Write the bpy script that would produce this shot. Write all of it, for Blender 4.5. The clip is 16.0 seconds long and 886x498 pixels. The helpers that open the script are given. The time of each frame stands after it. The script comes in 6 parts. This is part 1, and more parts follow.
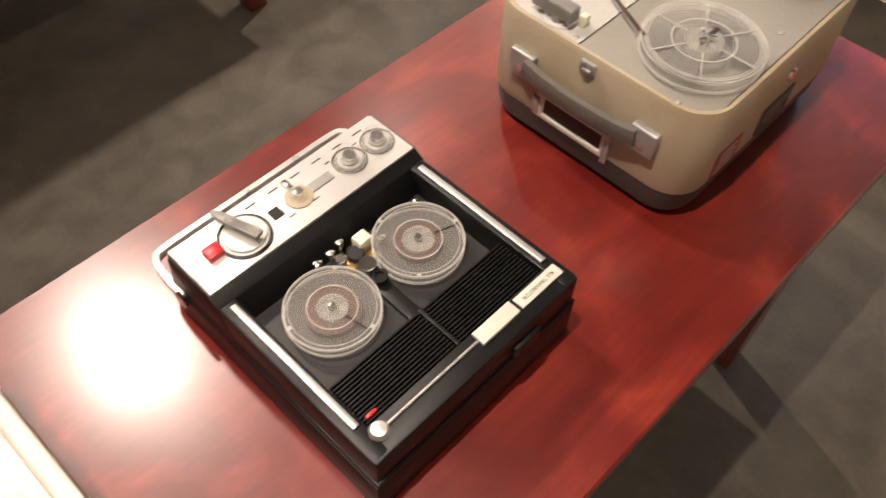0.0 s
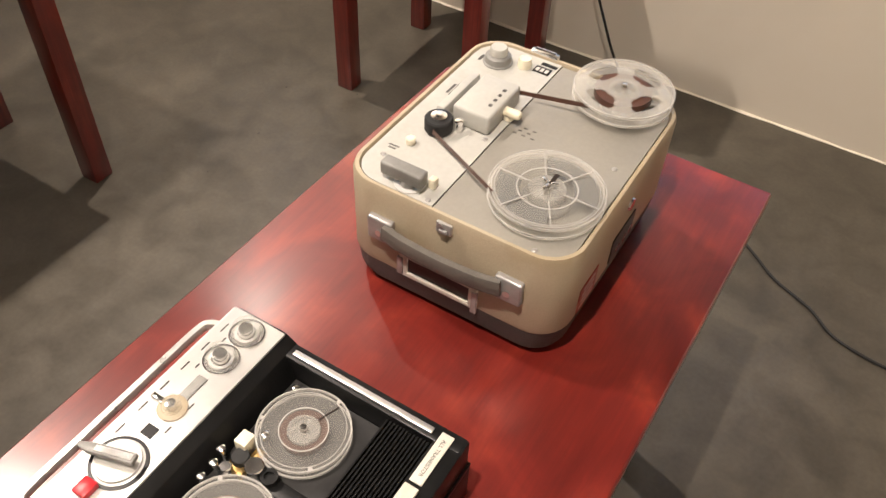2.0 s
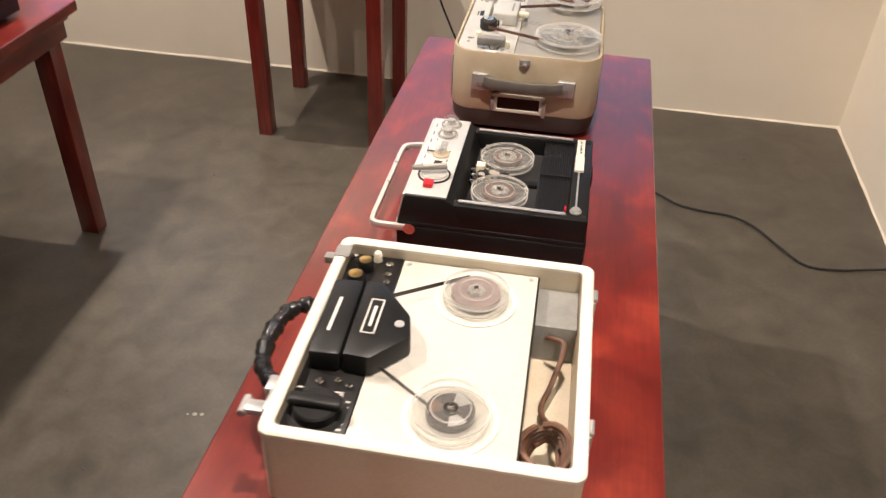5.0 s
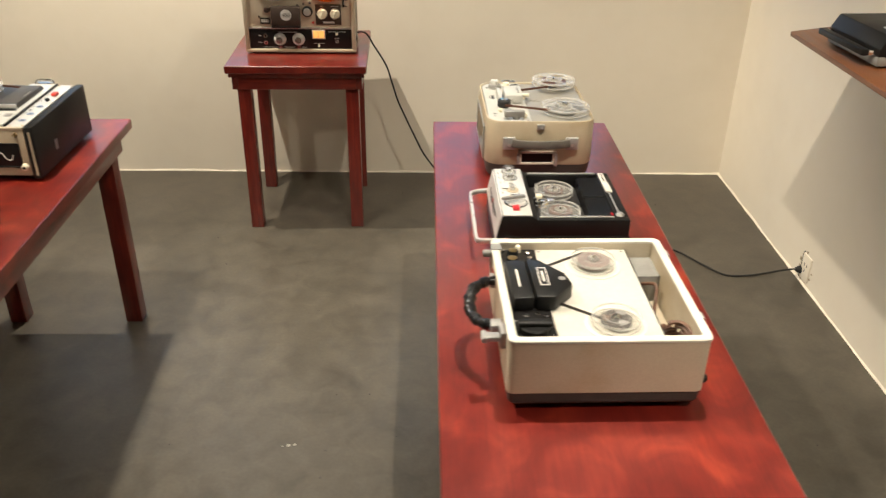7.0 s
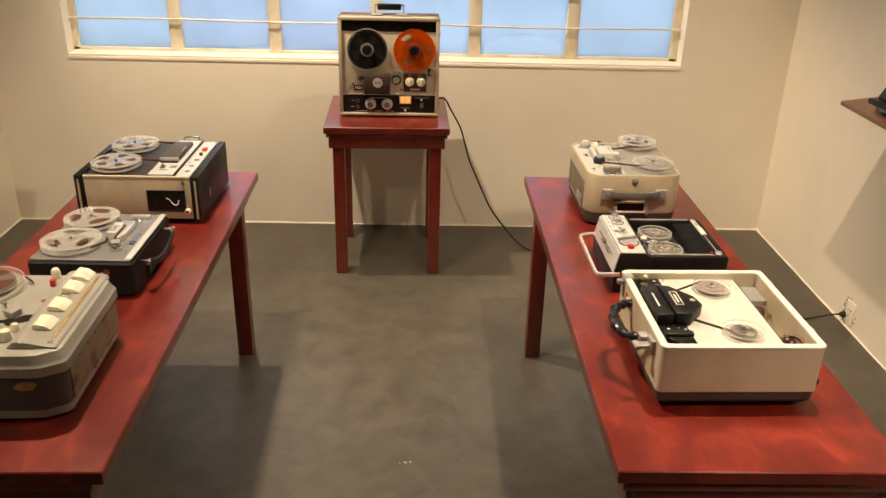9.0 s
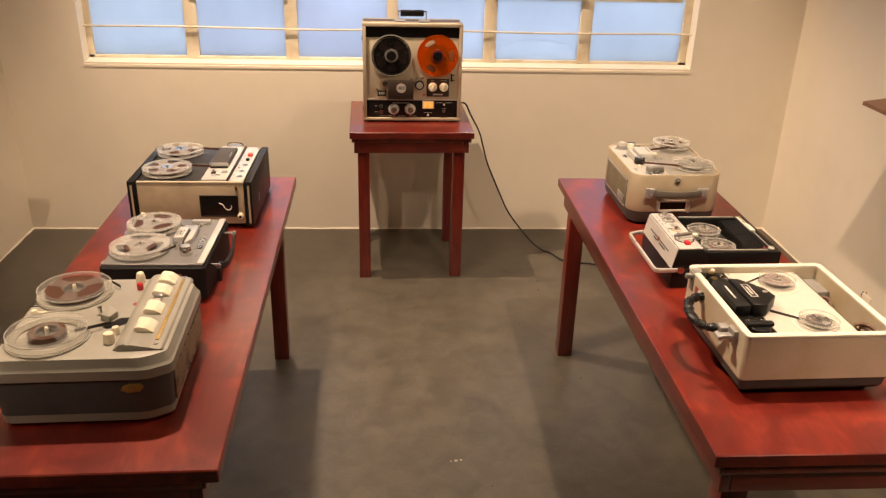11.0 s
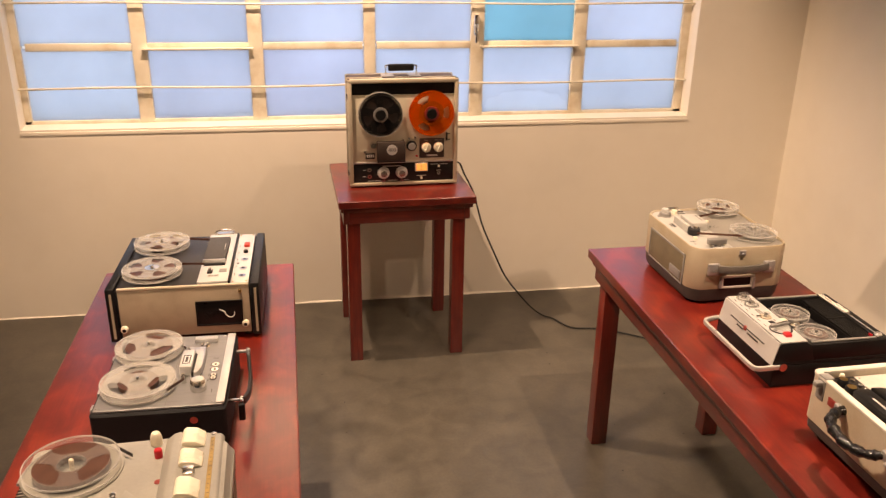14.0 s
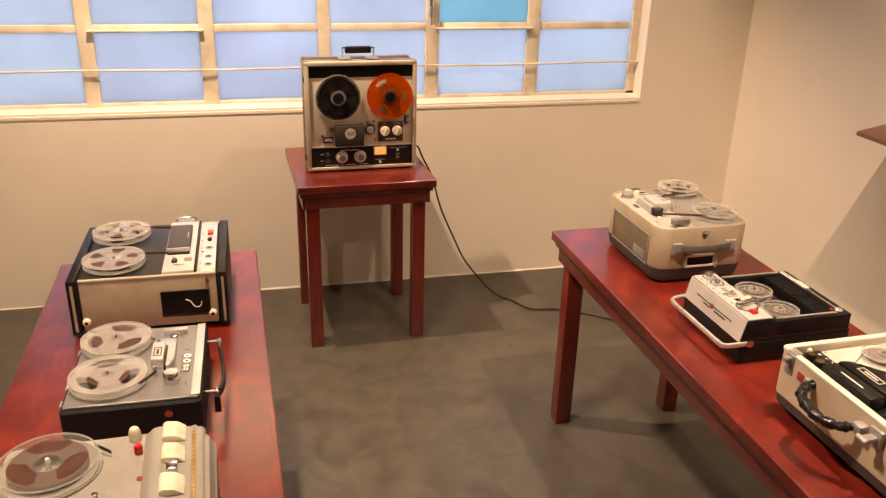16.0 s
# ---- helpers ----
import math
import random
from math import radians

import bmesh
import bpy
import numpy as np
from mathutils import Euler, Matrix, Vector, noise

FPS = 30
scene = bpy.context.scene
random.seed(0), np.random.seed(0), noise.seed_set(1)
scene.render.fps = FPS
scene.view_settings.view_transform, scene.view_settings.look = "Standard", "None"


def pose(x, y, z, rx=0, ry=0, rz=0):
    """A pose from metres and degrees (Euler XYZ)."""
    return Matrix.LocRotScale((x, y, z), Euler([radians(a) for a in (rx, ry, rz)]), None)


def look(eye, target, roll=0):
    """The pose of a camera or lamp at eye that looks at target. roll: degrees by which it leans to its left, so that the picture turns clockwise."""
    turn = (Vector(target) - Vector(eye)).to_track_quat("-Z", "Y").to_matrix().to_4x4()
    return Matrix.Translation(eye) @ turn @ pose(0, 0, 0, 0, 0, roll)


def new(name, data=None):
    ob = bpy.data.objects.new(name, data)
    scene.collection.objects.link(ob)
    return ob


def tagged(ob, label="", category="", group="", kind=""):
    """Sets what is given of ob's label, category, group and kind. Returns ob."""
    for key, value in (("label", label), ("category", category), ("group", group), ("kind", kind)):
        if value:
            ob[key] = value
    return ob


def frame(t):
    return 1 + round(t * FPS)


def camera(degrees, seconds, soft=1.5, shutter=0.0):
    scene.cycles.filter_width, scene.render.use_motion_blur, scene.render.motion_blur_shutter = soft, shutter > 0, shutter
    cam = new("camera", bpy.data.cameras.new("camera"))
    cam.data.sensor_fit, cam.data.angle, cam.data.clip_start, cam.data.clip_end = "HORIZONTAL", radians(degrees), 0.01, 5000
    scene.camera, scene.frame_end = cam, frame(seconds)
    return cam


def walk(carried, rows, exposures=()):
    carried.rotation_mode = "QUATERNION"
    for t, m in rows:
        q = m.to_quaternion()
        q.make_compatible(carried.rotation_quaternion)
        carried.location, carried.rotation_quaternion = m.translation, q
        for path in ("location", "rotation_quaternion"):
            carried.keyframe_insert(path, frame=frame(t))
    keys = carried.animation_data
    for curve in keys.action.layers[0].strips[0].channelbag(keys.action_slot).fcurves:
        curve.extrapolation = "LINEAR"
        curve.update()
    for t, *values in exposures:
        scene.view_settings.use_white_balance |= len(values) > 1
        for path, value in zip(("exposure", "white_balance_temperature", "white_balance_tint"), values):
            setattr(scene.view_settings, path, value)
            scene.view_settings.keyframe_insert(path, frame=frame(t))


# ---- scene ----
cam = camera(56.6, 16.0, soft=1.3, shutter=0.4)
PATH = [
    (0, (1.383, 0.577, 1.467), (0.583, 1.429, -0.156), 2.1),
    (0.5, (1.384, 0.606, 1.479), (0.658, 1.575, -0.112), 2.5),
    (1, (1.38, 0.634, 1.501), (0.669, 1.734, -0.011), 1.7),
    (1.5, (1.369, 0.634, 1.522), (0.662, 1.835, 0.088), 1.8),
    (2, (1.353, 0.616, 1.51), (0.655, 1.807, 0.062), 2.9),
    (2.5, (1.301, 0.63, 1.455), (0.638, 1.738, -0.071), 3.1),
    (3, (1.27, 0.498, 1.433), (0.72, 1.62, -0.129), -0.4),
    (3.5, (1.275, 0.304, 1.463), (0.922, 1.517, -0.088), 1.7),
    (4, (1.291, 0.052, 1.47), (0.997, 1.397, 0.02), 3.7),
    (4.5, (1.234, -0.152, 1.518), (0.927, 1.311, 0.188), 3.4),
    (4.7, (1.191, -0.224, 1.521), (0.894, 1.293, 0.252), 2.9),
    (6.8, (0.799, -0.873, 1.642), (0.835, 0.869, 0.659), 1.2),
    (7, (0.723, -0.901, 1.645), (0.768, 0.849, 0.679), 1.0),
    (7.5, (0.507, -0.97, 1.657), (0.602, 0.799, 0.729), 0.4),
    (8, (0.408, -1.06, 1.678), (0.504, 0.722, 0.774), 1.4),
    (8.5, (0.412, -1.142, 1.696), (0.477, 0.653, 0.818), 1.6),
    (9, (0.379, -1.212, 1.719), (0.43, 0.607, 0.89), 1.5),
    (9.2, (0.337, -1.217, 1.719), (0.39, 0.61, 0.907), 1.4),
    (11.3, (0.087, -1.254, 1.712), (0.22, 0.569, 0.899), 1.6),
    (11.5, (0.06, -1.25, 1.708), (0.189, 0.567, 0.883), 1.5),
    (12, (-0.008, -1.214, 1.693), (0.1, 0.591, 0.838), 1.9),
    (12.5, (-0.066, -1.093, 1.683), (-0.008, 0.706, 0.812), 1.6),
    (13, (-0.09, -0.931, 1.711), (-0.029, 0.897, 0.902), 1.3),
    (13.5, (-0.098, -0.849, 1.72), (0.088, 1.002, 0.988), 1.3),
    (14, (-0.159, -0.81, 1.72), (0.154, 1.024, 0.986), 0.9),
    (14.5, (-0.218, -0.785, 1.719), (0.171, 1.027, 0.966), 0.9),
    (15, (-0.239, -0.782, 1.719), (0.187, 1.019, 0.961), 1.2),
    (15.5, (-0.234, -0.785, 1.718), (0.201, 1.012, 0.955), 1.4),
    (16, (-0.223, -0.785, 1.718), (0.221, 1.007, 0.948), 1.5),
]
EXPOSURES = [(0.0, -1.12, 5700, 14), (0.5, -0.98, 5650, 13), (1.5, -0.92, 5550, 12), (3.0, -0.85, 5520, 13), (3.6, -0.72, 5510, 14), (4.5, -0.87, 5500, 14), (7.0, -0.70, 5550, 3), (9.0, -0.92, 6600, 9), (12.5, -0.95, 7150, 24), (16.0, -0.95, 7400, 25)]
walk(cam, [(t, look(eye, target, roll)) for t, eye, target, roll in PATH], EXPOSURES)

# ---- world and light ----
world = bpy.data.worlds.new("evening_sky")
scene.world = world
world.use_nodes = True
_sky = world.node_tree.nodes.new("ShaderNodeTexSky")
_sky.sky_type, _sky.sun_disc = "NISHITA", False
_sky.sun_elevation, _sky.sun_rotation = radians(8), radians(200)
world.node_tree.nodes["Background"].inputs[1].default_value = 0.08
world.node_tree.links.new(_sky.outputs[0], world.node_tree.nodes["Background"].inputs[0])

LAMP_COLOUR = (1.0, 0.785, 0.56)


def ceiling_or_fill_spot(eye, target, watts, cone=95, blend=0.6, size=0.035):
    data = bpy.data.lights.new("ceiling_or_fill_spot", "SPOT")
    data.energy, data.color = watts, LAMP_COLOUR
    data.spot_size, data.spot_blend, data.shadow_soft_size = radians(cone), blend, size
    new("ceiling_or_fill_spot", data).matrix_world = look(eye, target)


# two spots over each row of tables, plus added fill behind the visitor
ceiling_or_fill_spot((-0.50, 0.87, 2.78), (0.22, 0.56, 0.0), 460, 84, 0.7, 0.06)
ceiling_or_fill_spot((-0.455, 2.12, 2.78), (0.10, 2.86, 0.85), 560, 100, 0.6, 0.018)
ceiling_or_fill_spot((1.07, 0.45, 2.78), (1.58, 0.72, 0.0), 430, 106, 0.85, 0.02)
ceiling_or_fill_spot((1.15, 1.50, 2.78), (0.95, 2.86, 1.2), 110, 72, 0.6, 0.03)
# added fill for the west wall and the floor beside the right table
ceiling_or_fill_spot((-0.80, -1.00, 2.78), (-1.70, 1.10, 0.9), 270, 76, 0.8)
ceiling_or_fill_spot((1.55, -1.00, 2.78), (1.80, 0.35, 0.0), 270, 54, 0.7)


# ---- materials ----
def mat(name, colour, rough=0.5, metal=0.0, vary=0.12, scale=6.0, fine=90.0, bump=0.05, coat=0.0, stretch=(1, 1, 1), stain=None, spec=0.5):
    """A surface with broad and fine variation of colour, gloss and relief, at real size."""
    m = bpy.data.materials.new(name)
    m.use_nodes = True
    n, l = m.node_tree.nodes, m.node_tree.links
    b = n["Principled BSDF"]
    co, mp = n.new("ShaderNodeTexCoord"), n.new("ShaderNodeMapping")
    mp.inputs["Scale"].default_value = stretch
    l.new(co.outputs["Object"], mp.inputs[0])
    big, small = n.new("ShaderNodeTexNoise"), n.new("ShaderNodeTexNoise")
    big.inputs["Scale"].default_value, big.inputs["Detail"].default_value = scale, 5
    small.inputs["Scale"].default_value, small.inputs["Detail"].default_value = fine, 3
    l.new(mp.outputs[0], big.inputs["Vector"])
    l.new(mp.outputs[0], small.inputs["Vector"])
    ramp = n.new("ShaderNodeValToRGB")
    dark = stain or [c * (1 - 2.2 * vary) for c in colour]
    ramp.color_ramp.elements[0].position, ramp.color_ramp.elements[1].position = 0.32, 0.68
    ramp.color_ramp.elements[0].color = (*dark, 1)
    ramp.color_ramp.elements[1].color = (*[min(1, c * (1 + 0.6 * vary)) for c in colour], 1)
    mid = ramp.color_ramp.elements.new(0.52)
    mid.color = (*colour, 1)
    l.new(big.outputs[0], ramp.inputs[0])
    mix = n.new("ShaderNodeMix")
    mix.data_type, mix.blend_type = "RGBA", "OVERLAY"
    mix.inputs[0].default_value = min(1, vary * 1.6)
    l.new(ramp.outputs[0], mix.inputs[6])
    l.new(small.outputs[0], mix.inputs[7])
    l.new(mix.outputs[2], b.inputs["Base Color"])
    mr = n.new("ShaderNodeMapRange")
    mr.inputs[3].default_value, mr.inputs[4].default_value = max(0.02, rough - 0.10), min(1, rough + 0.12)
    l.new(big.outputs[0], mr.inputs[0])
    l.new(mr.outputs[0], b.inputs["Roughness"])
    b.inputs["Metallic"].default_value = metal
    b.inputs["Specular IOR Level"].default_value = spec
    b.inputs["Coat Weight"].default_value = coat
    b.inputs["Coat Roughness"].default_value = 0.12
    if bump:
        bp = n.new("ShaderNodeBump")
        bp.inputs["Strength"].default_value, bp.inputs["Distance"].default_value = bump, 0.002
        l.new(small.outputs[0], bp.inputs["Height"])
        l.new(bp.outputs[0], b.inputs["Normal"])
    return m


def plastic_clear(name, tint=(0.9, 0.9, 0.88), body=0.28, rough=0.12, passing=(0.97, 0.97, 0.96)):
    """Thin clear or milky plastic: light passes, with a share of glossy body."""
    m = bpy.data.materials.new(name)
    m.use_nodes = True
    n, l = m.node_tree.nodes, m.node_tree.links
    b, out = n["Principled BSDF"], n["Material Output"]
    b.inputs["Base Color"].default_value = (*tint, 1)
    b.inputs["Roughness"].default_value = rough
    b.inputs["IOR"].default_value = 1.5
    tr, mx, no, mr = n.new("ShaderNodeBsdfTransparent"), n.new("ShaderNodeMixShader"), n.new("ShaderNodeTexNoise"), n.new("ShaderNodeMapRange")
    tr.inputs[0].default_value = (*passing, 1)
    no.inputs["Scale"].default_value = 40
    mr.inputs[3].default_value, mr.inputs[4].default_value = body * 0.75, body * 1.3
    l.new(no.outputs[0], mr.inputs[0])
    l.new(mr.outputs[0], mx.inputs[0])
    l.new(tr.outputs[0], mx.inputs[1])
    l.new(b.outputs[0], mx.inputs[2])
    l.new(mx.outputs[0], out.inputs[0])
    return m


def glow(name, colour, strength):
    m = bpy.data.materials.new(name)
    m.use_nodes = True
    b = m.node_tree.nodes["Principled BSDF"]
    b.inputs["Base Color"].default_value = (*colour, 1)
    b.inputs["Emission Color"].default_value = (*colour, 1)
    b.inputs["Emission Strength"].default_value = strength
    return m


def red_wood(name, along, figure):
    """Mahogany-stained, varnished wood with cloudy figure and grain along one axis."""
    m = bpy.data.materials.new(name)
    m.use_nodes = True
    n, l = m.node_tree.nodes, m.node_tree.links
    b = n["Principled BSDF"]
    co = n.new("ShaderNodeTexCoord")
    inf = n.new("ShaderNodeObjectInfo")
    off = n.new("ShaderNodeVectorMath")
    off.operation = "MULTIPLY_ADD"
    off.inputs[1].default_value = (1, 1, 1)
    l.new(co.outputs["Object"], off.inputs[0])
    l.new(inf.outputs["Random"], off.inputs[2])

    def noise_at(stretch, scale, detail=5, distort=0.0):
        mp, no = n.new("ShaderNodeMapping"), n.new("ShaderNodeTexNoise")
        mp.inputs["Scale"].default_value = stretch
        no.inputs["Scale"].default_value, no.inputs["Detail"].default_value, no.inputs["Distortion"].default_value = scale, detail, distort
        l.new(off.outputs[0], mp.inputs[0])
        l.new(mp.outputs[0], no.inputs["Vector"])
        return no
    def stretched(across, long):
        return tuple(long if k == along else across for k in "xyz")
    cloud = noise_at(stretched(1.0, 0.7), 13, 8, 0.7)
    grain = noise_at(stretched(60, 3.2), 1.6, 6, 0.4)
    pore = noise_at(stretched(240, 14), 1.0, 2)
    add = n.new("ShaderNodeMath")
    add.operation = "MULTIPLY_ADD"
    add.inputs[1].default_value = 1.02 - figure
    l.new(grain.outputs[0], add.inputs[0])
    sc = n.new("ShaderNodeMath")
    sc.operation = "MULTIPLY"
    sc.inputs[1].default_value = figure
    l.new(cloud.outputs[0], sc.inputs[0])
    l.new(sc.outputs[0], add.inputs[2])
    ramp = n.new("ShaderNodeValToRGB")
    e = ramp.color_ramp.elements
    e[0].position, e[0].color = 0.30, (0.092, 0.0074, 0.0048, 1)
    e[1].position, e[1].color = 0.74, (0.262, 0.0310, 0.0122, 1)
    x = e.new(0.50)
    x.color = (0.140, 0.0116, 0.0066, 1)
    x = e.new(0.59)
    x.color = (0.178, 0.0170, 0.0083, 1)
    l.new(add.outputs[0], ramp.inputs[0])
    pm = n.new("ShaderNodeMix")
    pm.data_type, pm.blend_type = "RGBA", "OVERLAY"
    pm.inputs[0].default_value = 0.2
    l.new(ramp.outputs[0], pm.inputs[6])
    l.new(pore.outputs[0], pm.inputs[7])
    l.new(pm.outputs[2], b.inputs["Base Color"])
    mr = n.new("ShaderNodeMapRange")
    mr.inputs[3].default_value, mr.inputs[4].default_value = 0.26, 0.42
    l.new(cloud.outputs[0], mr.inputs[0])
    l.new(mr.outputs[0], b.inputs["Roughness"])
    b.inputs["Coat Weight"].default_value = 0.7
    b.inputs["Coat Roughness"].default_value = 0.21
    bp = n.new("ShaderNodeBump")
    bp.inputs["Strength"].default_value, bp.inputs["Distance"].default_value = 0.10, 0.0006
    l.new(pore.outputs[0], bp.inputs["Height"])
    l.new(bp.outputs[0], b.inputs["Normal"])
    return m


def concrete():
    m = bpy.data.materials.new("polished_concrete")
    m.use_nodes = True
    n, l = m.node_tree.nodes, m.node_tree.links
    b = n["Principled BSDF"]
    co = n.new("ShaderNodeTexCoord")

    def noise_at(scale, detail, distort=0.0):
        no = n.new("ShaderNodeTexNoise")
        no.inputs["Scale"].default_value, no.inputs["Detail"].default_value, no.inputs["Distortion"].default_value = scale, detail, distort
        l.new(co.outputs["Object"], no.inputs["Vector"])
        return no
    broad, cloud, grit = noise_at(1.6, 8, 1.0), noise_at(11, 10, 0.6), noise_at(90, 6)
    ramp = n.new("ShaderNodeValToRGB")
    e = ramp.color_ramp.elements
    e[0].position, e[0].color = 0.32, (0.049, 0.0430, 0.0332, 1)
    e[1].position, e[1].color = 0.70, (0.112, 0.0975, 0.0745, 1)
    mx = n.new("ShaderNodeMath")
    mx.operation = "MULTIPLY_ADD"
    mx.inputs[1].default_value = 0.52
    half = n.new("ShaderNodeMath")
    half.operation = "MULTIPLY"
    half.inputs[1].default_value = 0.48
    l.new(broad.outputs[0], half.inputs[0])
    l.new(cloud.outputs[0], mx.inputs[0])
    l.new(half.outputs[0], mx.inputs[2])
    l.new(mx.outputs[0], ramp.inputs[0])
    # small dark pits and pale specks
    vor = n.new("ShaderNodeTexVoronoi")
    vor.inputs["Scale"].default_value = 9
    l.new(co.outputs["Object"], vor.inputs["Vector"])
    pit = n.new("ShaderNodeMapRange")
    pit.inputs[1].default_value, pit.inputs[2].default_value = 0.02, 0.07
    pit.inputs[3].default_value, pit.inputs[4].default_value = 0.45, 0.0
    l.new(vor.outputs["Distance"], pit.inputs[0])
    gate = n.new("ShaderNodeMath")
    gate.operation = "MULTIPLY"
    l.new(pit.outputs[0], gate.inputs[0])
    l.new(cloud.outputs[0], gate.inputs[1])
    dk = n.new("ShaderNodeMix")
    dk.data_type = "RGBA"
    l.new(gate.outputs[0], dk.inputs[0])
    l.new(ramp.outputs[0], dk.inputs[6])
    dk.inputs[7].default_value = (0.05, 0.048, 0.042, 1)
    ov = n.new("ShaderNodeMix")
    ov.data_type, ov.blend_type = "RGBA", "OVERLAY"
    ov.inputs[0].default_value = 0.2
    l.new(dk.outputs[2], ov.inputs[6])
    l.new(grit.outputs[0], ov.inputs[7])
    l.new(ov.outputs[2], b.inputs["Base Color"])
    mr = n.new("ShaderNodeMapRange")
    mr.inputs[3].default_value, mr.inputs[4].default_value = 0.28, 0.50
    l.new(cloud.outputs[0], mr.inputs[0])
    l.new(mr.outputs[0], b.inputs["Roughness"])
    bp = n.new("ShaderNodeBump")
    bp.inputs["Strength"].default_value, bp.inputs["Distance"].default_value = 0.05, 0.002
    l.new(cloud.outputs[0], bp.inputs["Height"])
    l.new(bp.outputs[0], b.inputs["Normal"])
    return m


def plaster():
    m = mat("cream_plaster", (0.82, 0.755, 0.635), 0.72, vary=0.035, scale=1.6, fine=14, bump=0)
    n, l = m.node_tree.nodes, m.node_tree.links
    co, a, c = n.new("ShaderNodeTexCoord"), n.new("ShaderNodeTexNoise"), n.new("ShaderNodeTexNoise")
    a.inputs["Scale"].default_value, a.inputs["Detail"].default_value, a.inputs["Distortion"].default_value = 3.6, 3, 0.5
    c.inputs["Scale"].default_value, c.inputs["Detail"].default_value = 45, 5
    l.new(co.outputs["Object"], a.inputs["Vector"])
    l.new(co.outputs["Object"], c.inputs["Vector"])
    b1, b2 = n.new("ShaderNodeBump"), n.new("ShaderNodeBump")
    b1.inputs["Strength"].default_value, b1.inputs["Distance"].default_value = 0.28, 0.010
    b2.inputs["Strength"].default_value, b2.inputs["Distance"].default_value = 0.16, 0.002
    l.new(a.outputs[0], b1.inputs["Height"])
    l.new(c.outputs[0], b2.inputs["Height"])
    l.new(b1.outputs[0], b2.inputs["Normal"])
    l.new(b2.outputs[0], n["Principled BSDF"].inputs["Normal"])
    return m


WOOD, FLOOR, PLASTER = red_wood("red_stained_wood", "y", 0.88), concrete(), plaster()
LEGWOOD, APRONWOOD = red_wood("red_stained_leg_wood", "z", 0.45), red_wood("red_stained_apron_wood", "x", 0.5)
# ceiling stays out of view; dark colour keeps bounced light low
CEILING = mat("unseen_dark_ceiling", (0.17, 0.16, 0.145), 0.8, vary=0.03, scale=2)
FRAME = mat("window_paint", (0.75, 0.69, 0.55), 0.45, vary=0.07, scale=9, fine=60, bump=0.15, stain=(0.60, 0.51, 0.36))
CREAM = mat("cream_leatherette", (0.425, 0.358, 0.250), 0.5, vary=0.07, scale=9, fine=500, bump=0.25, stain=(0.37, 0.295, 0.18))
OFFWHITE = mat("offwhite_vinyl", (0.54, 0.475, 0.355), 0.5, vary=0.09, scale=8, fine=420, bump=0.2, stain=(0.46, 0.375, 0.24))
RIMWHITE = mat("white_rim_plastic", (0.66, 0.63, 0.55), 0.4, vary=0.06, scale=12, fine=140)
DARKGREY = mat("dark_grey_vinyl", (0.052, 0.048, 0.044), 0.55, vary=0.12, scale=12, fine=400, bump=0.3)
BLUEGREY = mat("blue_grey_vinyl", (0.074, 0.086, 0.090), 0.6, vary=0.10, scale=12, fine=400, bump=0.3)
BLACK = mat("black_plastic", (0.008, 0.008, 0.008), 0.40, spec=0.28, vary=0.15, scale=14, fine=300, bump=0.08)
BLACKMATT = mat("black_leatherette", (0.010, 0.010, 0.011), 0.62, spec=0.3, vary=0.15, scale=14, fine=600, bump=0.4)
DECKDARK = mat("dark_deck_plate", (0.028, 0.027, 0.027), 0.42, spec=0.3, vary=0.12, scale=12, fine=200)
PALEGREY = mat("pale_grey_enamel", (0.46, 0.455, 0.42), 0.4, vary=0.05, scale=10, fine=160, stain=(0.42, 0.41, 0.365))
DECKGREY = mat("warm_grey_deck", (0.285, 0.27, 0.235), 0.42, vary=0.05, scale=8, fine=220)
GREYSHELL = mat("grey_moulded_shell", (0.315, 0.305, 0.262), 0.42, vary=0.05, scale=9, fine=160)
WHITEDECK = mat("white_enamel_deck", (0.53, 0.515, 0.465), 0.32, vary=0.06, scale=6, fine=120, stain=(0.48, 0.455, 0.39))
IVORY = mat("ivory_plastic", (0.80, 0.74, 0.57), 0.28, vary=0.05, scale=30, fine=200)
KNOBGREY = mat("grey_plastic", (0.24, 0.235, 0.22), 0.4, vary=0.08, scale=30, fine=200)
CHROME = mat("chrome", (0.80, 0.79, 0.77), 0.16, metal=1.0, vary=0.05, scale=30, fine=200, bump=0.02)
SATIN = mat("satin_steel", (0.42, 0.41, 0.40), 0.42, metal=0.55, vary=0.08, scale=30, fine=200)
GREYMETAL = mat("grey_aluminium_deck", (0.31, 0.31, 0.305), 0.38, metal=0.6, vary=0.05, scale=10, fine=90, stretch=(1, 14, 1), bump=0.04)
SILVER = mat("brushed_aluminium", (0.74, 0.73, 0.70), 0.36, metal=0.85, vary=0.05, scale=10, fine=90, stretch=(1, 14, 1), bump=0.05)
SILVERPAINT = mat("silver_panel", (0.70, 0.69, 0.665), 0.34, metal=0.35, vary=0.04, scale=10, fine=180)
BRASS = mat("worn_brass", (0.60, 0.42, 0.16), 0.3, metal=1.0, vary=0.12, scale=30, fine=200)
RED = mat("red_plastic", (0.52, 0.015, 0.022), 0.35, vary=0.08, scale=40, fine=200)
TAPE = mat("brown_tape", (0.085, 0.036, 0.022), 0.35, vary=0.10, scale=50, fine=900, stretch=(1, 1, 8))
TAPEDARK = mat("dark_tape", (0.022, 0.016, 0.014), 0.3, vary=0.10, scale=50, fine=900)
RUBBER = mat("black_rubber", (0.014, 0.014, 0.014), 0.7, vary=0.1, scale=30, fine=300)
INK = mat("dark_print", (0.07, 0.065, 0.06), 0.6, vary=0.05, scale=50)
